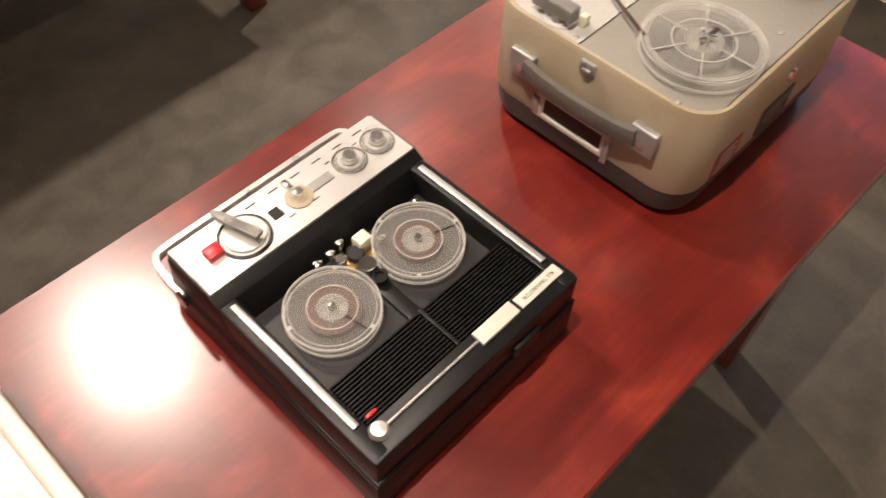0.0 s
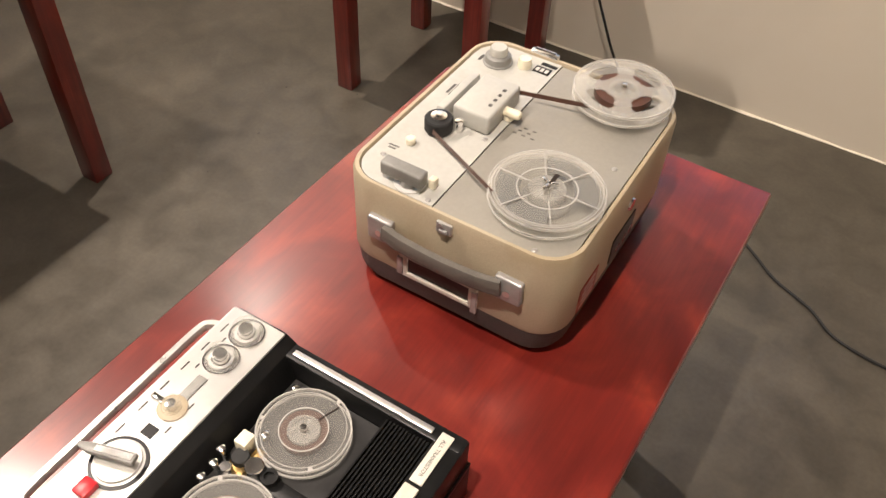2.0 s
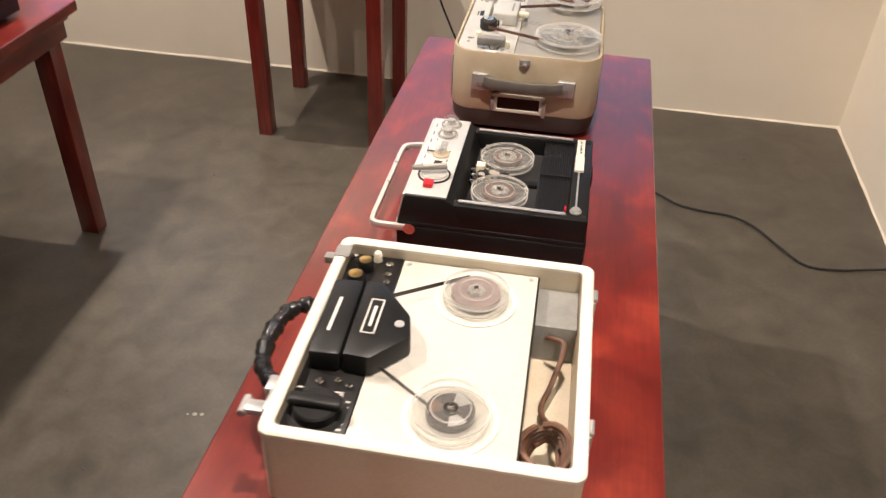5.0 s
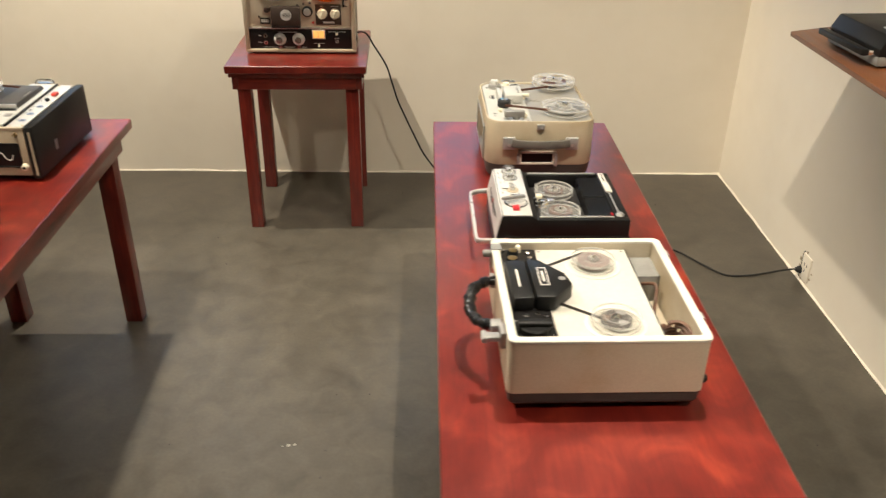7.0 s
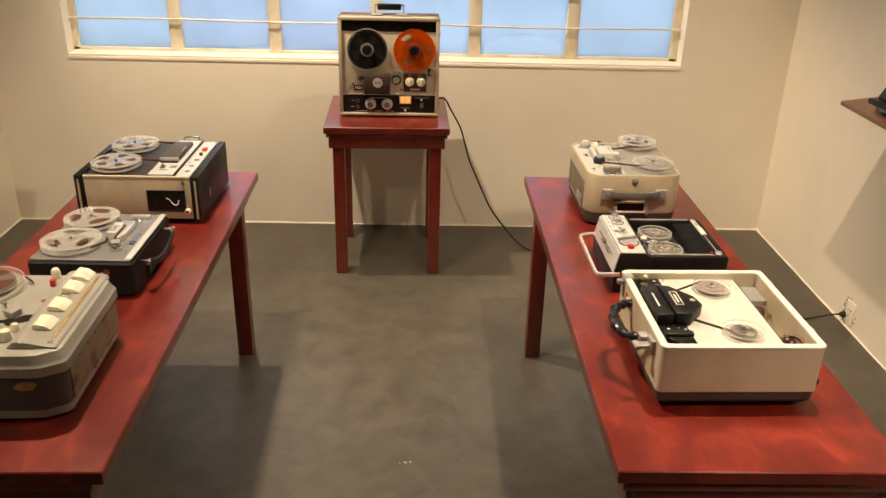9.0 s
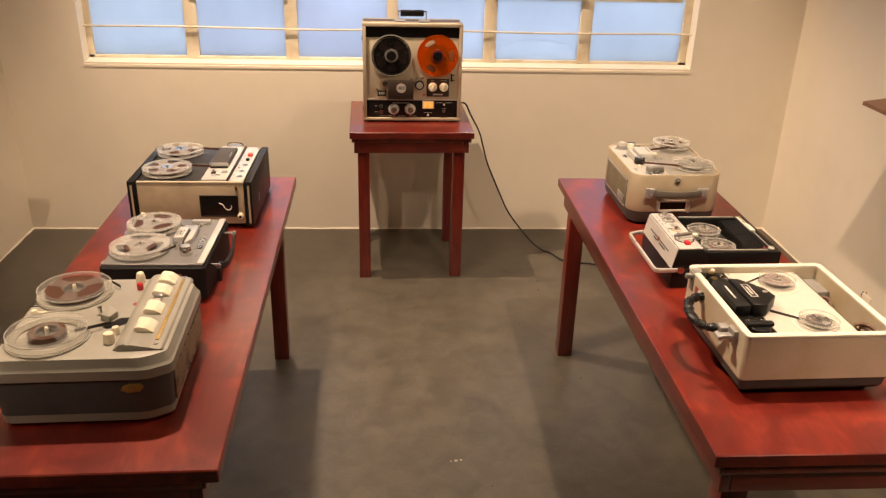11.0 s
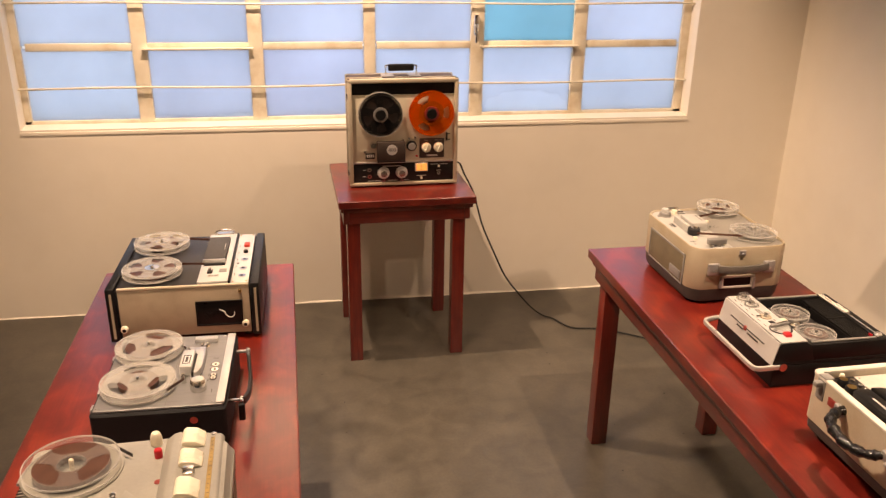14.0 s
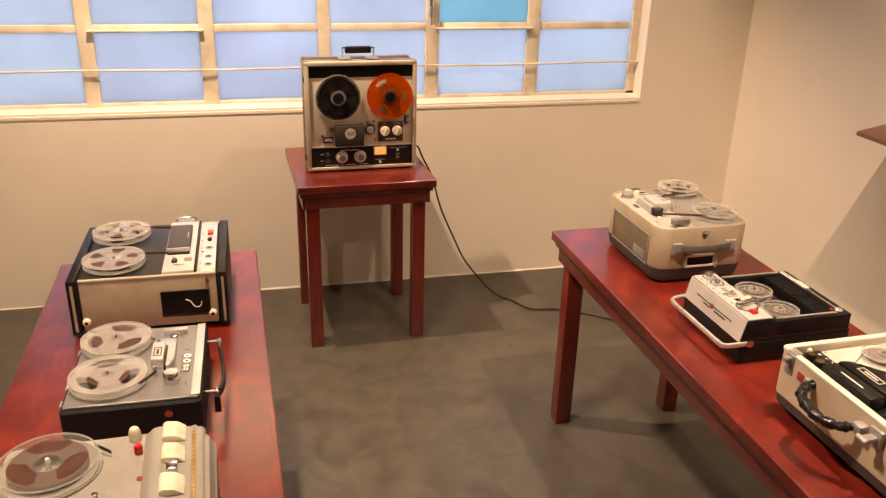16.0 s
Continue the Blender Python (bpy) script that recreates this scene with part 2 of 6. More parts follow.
INKWHITE = mat("white_print", (0.62, 0.60, 0.55), 0.6, vary=0.05, scale=50)
GOLD = mat("gold_scale", (0.40, 0.27, 0.085), 0.4, metal=0.3, vary=0.15, scale=40, fine=200)
CLOTH = mat("tan_speaker_cloth", (0.40, 0.325, 0.225), 0.85, vary=0.08, scale=14, fine=900, bump=0.5)
VINYLBROWN = mat("dark_brown_vinyl", (0.050, 0.034, 0.026), 0.5, vary=0.12, scale=14, fine=500, bump=0.3)
CHAMPAGNE = mat("champagne_panel", (0.62, 0.555, 0.42), 0.38, metal=0.1, vary=0.04, scale=8, fine=160)
FACEBLACK = mat("black_face_panel", (0.010, 0.009, 0.009), 0.3, spec=0.35, vary=0.1, scale=20, fine=200)
SIDEWORN = mat("worn_brown_side", (0.24, 0.18, 0.12), 0.75, vary=0.28, scale=22, fine=220, bump=0.5, stain=(0.10, 0.07, 0.05))
SHELFWOOD = mat("brown_shelf_wood", (0.19, 0.072, 0.026), 0.35, vary=0.13, scale=4, fine=60, stretch=(9, 1, 6), coat=0.2)
COPPER = mat("brown_flex", (0.115, 0.055, 0.03), 0.5, vary=0.2, scale=60)
BADGERED = mat("red_badge", (0.30, 0.04, 0.03), 0.4, vary=0.15, scale=60)
CLEAR = plastic_clear("clear_plastic", (0.66, 0.64, 0.61), 0.065, 0.18)
MILKY = plastic_clear("milky_plastic", (0.64, 0.62, 0.57), 0.28, 0.26)
# milkier than the clear plastic: edge gleam put into the colour, also for ribs
RIMCLEAR = plastic_clear("plastic_rim_gleam", (0.78, 0.76, 0.72), 0.36, 0.22)
FILMGREY = plastic_clear("grey_film", (0.30, 0.30, 0.29), 0.36, 0.2)
DARKCLEAR = plastic_clear("dark_clear_plastic", (0.06, 0.06, 0.06), 0.10, 0.15, (0.75, 0.75, 0.75))
ORANGE = plastic_clear("orange_plastic", (0.78, 0.17, 0.010), 0.34, 0.15, (0.95, 0.50, 0.16))
KNOBGLASS = plastic_clear("knob_plastic", (0.86, 0.85, 0.82), 0.08, 0.06)
GLASS = plastic_clear("meter_glass", (0.9, 0.9, 0.9), 0.10, 0.04)
LAMPGLOW = glow("lit_meter", (1.0, 0.50, 0.12), 0.9)


# ---- mesh helpers ----
def part(name, bm, material, parent=None, label="", sharp=32):
    """Links a bmesh as one mesh object under a thing or a part."""
    bmesh.ops.recalc_face_normals(bm, faces=bm.faces)
    me = bpy.data.meshes.new(name)
    bm.to_mesh(me)
    bm.free()
    me.polygons.foreach_set("use_smooth", [True] * len(me.polygons))
    me.set_sharp_from_angle(angle=radians(sharp))
    me.materials.append(material)
    ob = new(name, me)
    ob.parent = parent
    if label:
        tagged(ob, label)
    return ob


def again(ob, name, parent, m):
    """Another part on the same mesh."""
    o = new(name, ob.data)
    o.parent = parent
    o.matrix_basis = m
    return o


def thing(name, label, category, m, group=""):
    e = new(name)
    e.empty_display_size = 0.05
    e.matrix_basis = m
    return tagged(e, label, category, group)


def B():
    return bmesh.new()


def box(bm, x0, x1, y0, y1, z0, z1, b=0.0, seg=2, turn=None):
    vs = bmesh.ops.create_cube(bm, size=1)["verts"]
    bmesh.ops.scale(bm, vec=(x1 - x0, y1 - y0, z1 - z0), verts=vs)
    if b:
        es = list({e for v in vs for e in v.link_edges})
        r = bmesh.ops.bevel(bm, geom=es, offset=b, segments=seg, affect="EDGES", profile=0.5)
        vs = list({v for f in r["faces"] for v in f.verts} | {v for v in vs if v.is_valid})
    if turn:
        bmesh.ops.transform(bm, matrix=turn, verts=vs)
    bmesh.ops.translate(bm, vec=((x0 + x1) / 2, (y0 + y1) / 2, (z0 + z1) / 2), verts=vs)
    return bm


AXES = {"z": Matrix.Identity(4), "y": Matrix.Rotation(radians(-90), 4, "X"), "x": Matrix.Rotation(radians(90), 4, "Y")}


def lathe(bm, profile, c=(0, 0, 0), axis="z", seg=28):
    """A turned body: profile of (radius, height) from the bottom up."""
    turn = Matrix.Translation(c) @ AXES[axis]
    loops = []
    for r, z in profile:
        if r < 1e-6:
            loops.append([bm.verts.new(turn @ Vector((0, 0, z)))])
        else:
            loops.append([bm.verts.new(turn @ Vector((r * math.cos(2 * math.pi * i / seg), r * math.sin(2 * math.pi * i / seg), z))) for i in range(seg)])
    for a, b in zip(loops, loops[1:]):
        for i in range(seg):
            j = (i + 1) % seg
            q = [a[i % len(a)], a[j % len(a)], b[j % len(b)], b[i % len(b)]]
            q = list(dict.fromkeys(q))
            if len(q) > 2:
                bm.faces.new(q)
    for lp, rev in ((loops[0], True), (loops[-1], False)):
        if len(lp) > 2:
            bm.faces.new(lp[::-1] if rev else lp)
    return bm


def cyl(bm, c, r, h, axis="z", b=0.0, r2=None, seg=24):
    r2 = r if r2 is None else r2
    if b:
        return lathe(bm, [(r - b, 0), (r, b), (r2, h - b), (r2 - b, h)], c, axis, seg)
    return lathe(bm, [(r, 0), (r2, h)], c, axis, seg)


def ring(bm, c, r0, r1, h, axis="z", seg=40):
    turn = Matrix.Translation(c) @ AXES[axis]
    rows = []
    for i in range(seg):
        a = 2 * math.pi * i / seg
        rows.append([bm.verts.new(turn @ Vector((r * math.cos(a), r * math.sin(a), z))) for r, z in ((r0, 0), (r1, 0), (r1, h), (r0, h))])
    for i in range(seg):
        p, q = rows[i], rows[(i + 1) % seg]
        for k in range(4):
            bm.faces.new([p[k], q[k], q[(k + 1) % 4], p[(k + 1) % 4]])
    return bm


def rrect(w, d, r, n=6, cx=0.0, cy=0.0):
    pts = []
    for sx, sy, a0 in ((1, -1, -90), (1, 1, 0), (-1, 1, 90), (-1, -1, 180)):
        for i in range(n + 1):
            a = radians(a0 + 90 * i / n)
            pts.append((cx + sx * (w / 2 - r) + r * math.cos(a), cy + sy * (d / 2 - r) + r * math.sin(a)))
    return pts


def loft(bm, loops, cap0=True, cap1=True):
    vl = [[bm.verts.new(p) for p in lp] for lp in loops]
    n = len(vl[0])
    for a, b in zip(vl, vl[1:]):
        for i in range(n):
            bm.faces.new([a[i], a[(i + 1) % n], b[(i + 1) % n], b[i]])
    if cap0:
        bm.faces.new(vl[0][::-1])
    if cap1:
        bm.faces.new(vl[-1])
    return bm


def slab(bm, w, d, r, z0, z1, b=0.002, cx=0.0, cy=0.0, n=6):
    """A plate with rounded corners and eased top and bottom edges."""
    def lp(inset, z):
        return [(x, y, z) for x, y in rrect(w - 2 * inset, d - 2 * inset, max(r - inset, 0.0005), n, cx, cy)]
    return loft(bm, [lp(b, z0), lp(0, z0 + b), lp(0, z1 - b), lp(b, z1)])


def tray(bm, w, d, r, z0, z1, t, deep, b=0.003, n=7, cx=0.0, cy=0.0):
    """An open box with rounded corners: wall t thick, hollow down to deep."""
    def lp(inset, z):
        return [(x, y, z) for x, y in rrect(w - 2 * inset, d - 2 * inset, max(r - inset, 0.001), n, cx, cy)]
    return loft(bm, [lp(b, z0), lp(0, z0 + b), lp(0, z1 - b), lp(b * 0.6, z1), lp(t - b * 0.5, z1), lp(t, z1 - b), lp(t, deep)])


def prism(bm, pts, a0, a1, axis="z", b=0.0):
    """A polygon drawn across an axis and drawn out along it. axis z: (x, y); y: (x, z); x: (y, z)."""
    def at(p, a):
        return {"z": (p[0], p[1], a), "y": (p[0], a, p[1]), "x": (a, p[0], p[1])}[axis]
    v0, v1 = [bm.verts.new(at(p, a0)) for p in pts], [bm.verts.new(at(p, a1)) for p in pts]
    fs = [bm.faces.new(v0[::-1]), bm.faces.new(v1)]
    n = len(pts)
    for i in range(n):
        fs.append(bm.faces.new([v0[i], v0[(i + 1) % n], v1[(i + 1) % n], v1[i]]))
    if b:
        bmesh.ops.bevel(bm, geom=list({e for f in fs for e in f.edges}), offset=b, segments=2, affect="EDGES", profile=0.5)
    return bm


def smooth_path(pts, per=6):
    p = [Vector(q) for q in pts]
    p = [2 * p[0] - p[1]] + p + [2 * p[-1] - p[-2]]
    out = []
    for i in range(1, len(p) - 2):
        for k in range(per):
            t = k / per
            a, b, c, d = p[i - 1], p[i], p[i + 1], p[i + 2]
            out.append(0.5 * ((2 * b) + (c - a) * t + (2 * a - 5 * b + 4 * c - d) * t * t + (3 * b - a - 3 * c + d) * t ** 3))
    out.append(p[-2])
    return out


def sweep(bm, pts, r, seg=8, per=6, smooth=True, flat=None):
    """A tube along a path; flat=(width, thickness) gives a strap."""
    path = smooth_path(pts, per) if smooth else [Vector(q) for q in pts]
    up = Vector((0, 0, 1))
    loops = []
    for i, q in enumerate(path):
        d = (path[min(i + 1, len(path) - 1)] - path[max(i - 1, 0)]).normalized()
        s = d.cross(up)
        s = s.normalized() if s.length > 1e-3 else Vector((1, 0, 0))
        u = s.cross(d).normalized()
        if flat:
            w, t = flat
            cs = [(w * ca, t * cb) for ca, cb in ((-0.5, -0.35), (-0.4, -0.5), (0.4, -0.5), (0.5, -0.35), (0.5, 0.35), (0.4, 0.5), (-0.4, 0.5), (-0.5, 0.35))]
        else:
            rr = r(i / (len(path) - 1)) if callable(r) else r
            cs = [(rr * math.cos(2 * math.pi * k / seg), rr * math.sin(2 * math.pi * k / seg)) for k in range(seg)]
        loops.append([q + s * a + u * b for a, b in cs])
    return loft(bm, loops)


def strand(bm, a, b, height=0.0062, thick=0.0006):
    """A stretch of tape standing on edge from a to b."""
    a, b = Vector(a), Vector(b)
    d = (b - a)
    s = Vector((-d.y, d.x, 0)).normalized() * thick / 2
    h = Vector((0, 0, height / 2))
    return loft(bm, [[p + s - h, p - s - h, p - s + h, p + s + h] for p in (a, b)])


def bars(parent, name, rows, material, axis="z", label=""):
    """Unreadable lettering as fine raised bars: (u, v, length, height, level) on the plane across axis."""
    if 1 < len(rows) <= 3:
        return [bars(parent, name, [row], material, axis, label) for row in rows]
    bm = B()
    for u, v, ln, ht, lv in rows:
        if axis == "z":
            box(bm, u - ln / 2, u + ln / 2, v - ht / 2, v + ht / 2, lv, lv + 0.0004)
        elif axis == "y":
            box(bm, u - ln / 2, u + ln / 2, lv - 0.0004, lv, v - ht / 2, v + ht / 2)
        else:
            box(bm, lv - 0.0004, lv + 0.0004, u - ln / 2, u + ln / 2, v - ht / 2, v + ht / 2)
    ob = part(name, bm, material, parent, label)
    return tagged(ob, label, kind="stuff") if len(rows) > 3 else ob


def screw(bm, x, y, z, r=0.003):
    lathe(bm, [(r, 0), (r, 0.0006), (r * 0.7, 0.0014), (0, 0.0016)], (x, y, z), "z", 12)
    return bm


def lettering(text, size, material, parent, m, name="lettering"):
    cu = bpy.data.curves.new(name, "FONT")
    cu.body, cu.size, cu.extrude, cu.align_x, cu.align_y = text, size, 0.0003, "CENTER", "CENTER"
    tmp = bpy.data.objects.new(name, cu)
    scene.collection.objects.link(tmp)
    bpy.context.view_layer.update()
    me = bpy.data.meshes.new_from_object(tmp.evaluated_get(bpy.context.evaluated_depsgraph_get()))
    bpy.data.objects.remove(tmp)
    me.materials.clear()
    me.materials.append(material)
    ob = new(name, me)
    ob.parent = parent
    ob.matrix_basis = m
    return ob


def flange(bm, R, r0, z, th, windows=0, w0=0.45, w1=0.85, share=0.55, seg=96):
    """A reel's side: a disc with a middle hole and rounded windows between its spokes."""
    radii = [r0] + [R * f for f in (w0, w0 + (w1 - w0) * 0.12, (w0 + w1) / 2, w1 - (w1 - w0) * 0.12, w1) if windows and R * f > r0 + 1e-4] + [R]
    rows = len(radii) - 1

    def solid(k, i):
        if not 0 <= k < rows:
            return False
        mid = (radii[k] + radii[k + 1]) / 2 / R
        if not windows or not w0 < mid < w1:
            return True
        ends = 0.80 if (mid - w0) < (w1 - w0) * 0.13 or (w1 - mid) < (w1 - w0) * 0.13 else 1.0
        ph = ((i % seg + 0.5) / seg * windows) % 1.0
        return abs(ph - 0.5) >= share * ends * (0.66 + 0.34 * (mid - w0) / (w1 - w0)) / 2
    grid = [[[bm.verts.new((r * math.cos(2 * math.pi * i / seg), r * math.sin(2 * math.pi * i / seg), h)) for i in range(seg)] for r in radii] for h in (z, z + th)]
    lo, hi = grid
    for k in range(rows + 1):
        for i in range(seg):
            j = (i + 1) % seg
            if solid(k, i):
                bm.faces.new([hi[k][i], hi[k + 1][i], hi[k + 1][j], hi[k][j]])
                bm.faces.new([lo[k][j], lo[k + 1][j], lo[k + 1][i], lo[k][i]])
                if not solid(k, i - 1):
                    bm.faces.new([lo[k][i], lo[k + 1][i], hi[k + 1][i], hi[k][i]])
            elif k < rows and solid(k, i - 1):
                bm.faces.new([hi[k][i], hi[k + 1][i], lo[k + 1][i], lo[k][i]])
            if solid(k, i) != solid(k - 1, i):
                bm.faces.new([lo[k][i], lo[k][j], hi[k][j], hi[k][i]])
    bmesh.ops.delete(bm, geom=[v for v in bm.verts if not v.link_faces], context="VERTS")
    return bm


def tape_reel(label, m, R, gap, windows, w0, w1, share, tape_r, plastic, hub_r, hub_mat=None, tape_mat=None, ribs=0, slot=False, pin=CHROME, group="tape reels"):
    t = thing("tape_reel", label, "tape reel", m, group)
    for nm, z in (("lower", 0.0), ("upper", gap)):
        fl = part(nm + "_flange", flange(B(), R - 0.0016, hub_r * 0.8, z, 0.0012, windows, w0, w1, share), plastic, t)
        # pale rim colour stands in for light caught along the reel's edge
        part(nm + "_rim", ring(B(), (0, 0, z - 0.0008), R - 0.0016, R, 0.0028, seg=96), plastic if plastic is ORANGE else RIMCLEAR, fl)
        if not windows and nm == "upper":
            part("moulded_ring", ring(B(), (0, 0, z + 0.00125), R * 0.50, R * 0.525, 0.0008, seg=64), RIMCLEAR, fl)
            part("moulded_ring", ring(B(), (0, 0, z + 0.00125), R * 0.88, R * 0.895, 0.0006, seg=72), RIMCLEAR, fl)
            if slot:
                part("threading_slot", box(B(), hub_r * 1.1, R * 0.86, -0.0009, 0.0009, z + 0.0013, z + 0.0017), TAPEDARK, fl)
                for k in range(3):
                    c = 2.2 + k * 2.1
                    part("moulded_notch", box(B(), R * 0.90, R * 0.975, -0.0022, 0.0022, z + 0.00125, z + 0.0023, 0.0004), RIMCLEAR, fl).matrix_basis = Matrix.Rotation(c, 4, "Z")
    bm = B()
    ring(bm, (0, 0, 0.0002), 0.0045, hub_r, gap + 0.0015, seg=36)
    for k in range(3):
        a = 2 * math.pi * k / 3 + 0.4
        cyl(bm, (hub_r * 0.62 * math.cos(a), hub_r * 0.62 * math.sin(a), gap + 0.0012), hub_r * 0.14, 0.0012, seg=10)
    part("hub", bm, hub_mat or plastic, t)
    if tape_r:
        part("tape_pack", ring(B(), (0, 0, 0.0016), hub_r + 0.0006, tape_r, gap - 0.0034, seg=64), tape_mat or TAPE, t, "wound brown magnetic tape")
    bm = B()
    lathe(bm, [(0.0042, 0.0), (0.0042, gap + 0.004), (0.003, gap + 0.0065), (0, gap + 0.007)], seg=14)
    part("spindle_cap", bm, pin, t)
    if ribs:
        bm = B()
        for k in range(ribs):
            a = 2 * math.pi * k / ribs
            box(bm, hub_r, R * 0.94, -0.0007, 0.0007, gap + 0.00125, gap + 0.0024)
            bmesh.ops.rotate(bm, cent=(0, 0, 0), matrix=Matrix.Rotation(2 * math.pi / ribs, 3, "Z"), verts=bm.verts)
        ring(bm, (0, 0, gap + 0.00125), R * 0.925, R * 0.945, 0.0012, seg=72)
        part("stiffening_ribs", bm, RIMCLEAR, t)
        for k in (0, 1, 3, 4):
            arc = [2 * math.pi / ribs * (k + 0.06 + 0.88 * q / 8) for q in range(9)]
            pts = [(R * 0.86 * math.cos(a), R * 0.86 * math.sin(a)) for a in arc] + [(R * 0.46 * math.cos(a), R * 0.46 * math.sin(a)) for a in reversed(arc)]
            part("window_film", prism(B(), pts, gap - 0.0010, gap - 0.0004, "z"), FILMGREY, t, "grey translucent window of the reel")
    return t


# ---- the room ----
X0, X1, Y0, Y1, H = -1.752, 2.195, -5.2, 2.870, 2.95
WX0, WX1, WZ0, WZ1, WY = -1.362, 1.652, 0.878, 1.866, 2.965


def structure(name, bm, material, label="", category=""):
    ob = part(name, bm, material)
    return tagged(ob, label or "plain cream plastered wall", category or "wall", kind="structure")


bm = box(B(), X0 - 0.2, X1 + 0.2, Y0 - 0.2, Y1 + 0.2, -0.12, 0.0)
structure("floor", bm, FLOOR, "worn polished grey concrete floor with faint stains", "floor")
structure("ceiling", box(B(), X0 - 0.2, X1 + 0.2, Y0 - 0.2, Y1 + 0.2, H, H + 0.12), CEILING, "unseen ceiling, coloured dark to limit bounced light", "ceiling")


bm = B()
box(bm, X0 - 0.2, WX0, Y1, Y1 + 0.2, 0, H)
box(bm, WX1, X1 + 0.2, Y1, Y1 + 0.2, 0, H)
box(bm, WX0, WX1, Y1, Y1 + 0.2, 0, WZ0)
box(bm, WX0, WX1, Y1, Y1 + 0.2, WZ1, H)
structure("wall_north", bm, PLASTER, "cream plastered wall under a wide window, uneven and marked")
structure("wall_east", box(B(), X1, X1 + 0.2, Y0 - 0.2, Y1, 0, H), PLASTER, "cream plastered side wall with rough patches at the base")
structure("wall_west", box(B(), X0 - 0.2, X0, Y0 - 0.2, Y1, 0, H), PLASTER, "cream plastered side wall")
# unseen closing wall, placed far back so little light bounces off it
structure("wall_south", box(B(), X0, X1, Y0 - 0.2, Y0, 0, H), PLASTER, "plain cream plastered wall")

# a rough plaster fillet where the walls meet the floor
for nm, a, b, sx, sy in (("trim_north", (X0, Y1), (X1, Y1), 0, -1), ("trim_east", (X1, Y1), (X1, Y0), -1, 0), ("trim_west", (X0, Y1), (X0, Y0), 1, 0)):
    bm = B()
    loops = []
    n = 220
    for i in range(n + 1):
        f = i / n
        x, y = a[0] + (b[0] - a[0]) * f, a[1] + (b[1] - a[1]) * f
        w = 0.005 + 0.007 * abs(noise.noise(Vector((x * 6, y * 6, 3)))) + 0.004 * abs(noise.noise(Vector((x * 31, y * 31, 9))))
        h = 0.003 + 0.016 * abs(noise.noise(Vector((x * 4, y * 4, 7))))
        loops.append([(x - sx * 0.004, y - sy * 0.004, -0.002), (x + sx * w, y + sy * w, -0.002), (x + sx * w * 0.7, y + sy * w * 0.7, h * 0.4), (x - sx * 0.004, y - sy * 0.004, h)])
    loft(bm, loops)
    structure(nm, bm, PLASTER, "rough plaster edge along the foot of the wall", "trim")

# ---- the window ----
win = tagged(new("window_1"), "wide painted steel window with frosted blue panes and rods", "window", kind="structure")
COLS = [-1.345, -0.852, -0.364, 0.136, 0.627, 1.113, 1.626]
ROWS_Z = [0.886, 1.211, 1.525, 1.852]


def frosted(name, colour):
    m = bpy.data.materials.new(name)
    m.use_nodes = True
    n, l = m.node_tree.nodes, m.node_tree.links
    out = n["Material Output"]
    n.remove(n["Principled BSDF"])
    tr, gl, mx, no, ramp, co = (n.new(k) for k in ("ShaderNodeBsdfTranslucent", "ShaderNodeBsdfGlossy", "ShaderNodeMixShader", "ShaderNodeTexNoise", "ShaderNodeValToRGB", "ShaderNodeTexCoord"))
    l.new(co.outputs["Object"], no.inputs["Vector"])
    no.inputs["Scale"].default_value, no.inputs["Detail"].default_value = 2.2, 5
    ramp.color_ramp.elements[0].position, ramp.color_ramp.elements[1].position = 0.35, 0.7
    ramp.color_ramp.elements[0].color = (*[c * 0.86 for c in colour], 1)
    ramp.color_ramp.elements[1].color = (*colour, 1)
    l.new(no.outputs[0], ramp.inputs[0])
    inf, hs, sp = n.new("ShaderNodeObjectInfo"), n.new("ShaderNodeHueSaturation"), n.new("ShaderNodeMapRange")
    sp.inputs[3].default_value, sp.inputs[4].default_value = 0.482, 0.525
    l.new(inf.outputs["Random"], sp.inputs[0])
    l.new(sp.outputs[0], hs.inputs["Hue"])
    l.new(ramp.outputs[0], hs.inputs["Color"])
    l.new(hs.outputs[0], tr.inputs[0])
    gl.inputs["Roughness"].default_value = 0.25
    mx.inputs[0].default_value = 0.05
    l.new(tr.outputs[0], mx.inputs[1])
    l.new(gl.outputs[0], mx.inputs[2])
    l.new(mx.outputs[0], out.inputs[0])
    return m


PANE, PANETEAL, PANEBARE = frosted("frosted_pane", (0.80, 0.84, 0.93)), frosted("teal_pane", (0.50, 0.76, 0.86)), frosted("scraped_pane", (0.84, 0.90, 0.97))
bm = B()
box(bm, WX0, WX1, WY - 0.012, WY + 0.03, WZ0, ROWS_Z[0] + 0.012, 0.002)
box(bm, WX0, COLS[0] + 0.012, WY - 0.012, WY + 0.03, WZ0, WZ1, 0.002)
box(bm, COLS[-1] - 0.014, WX1, WY - 0.012, WY + 0.03, WZ0, WZ1, 0.002)
part("window_frame", bm, FRAME, win)
for i, x in enumerate(COLS[1:-1]):
    w = 0.031 if i in (0, 1, 3, 4) else 0.026
    part("mullion", box(B(), x - w, x + w, WY - 0.016, WY + 0.022, ROWS_Z[0], WZ1, 0.003), FRAME, win)
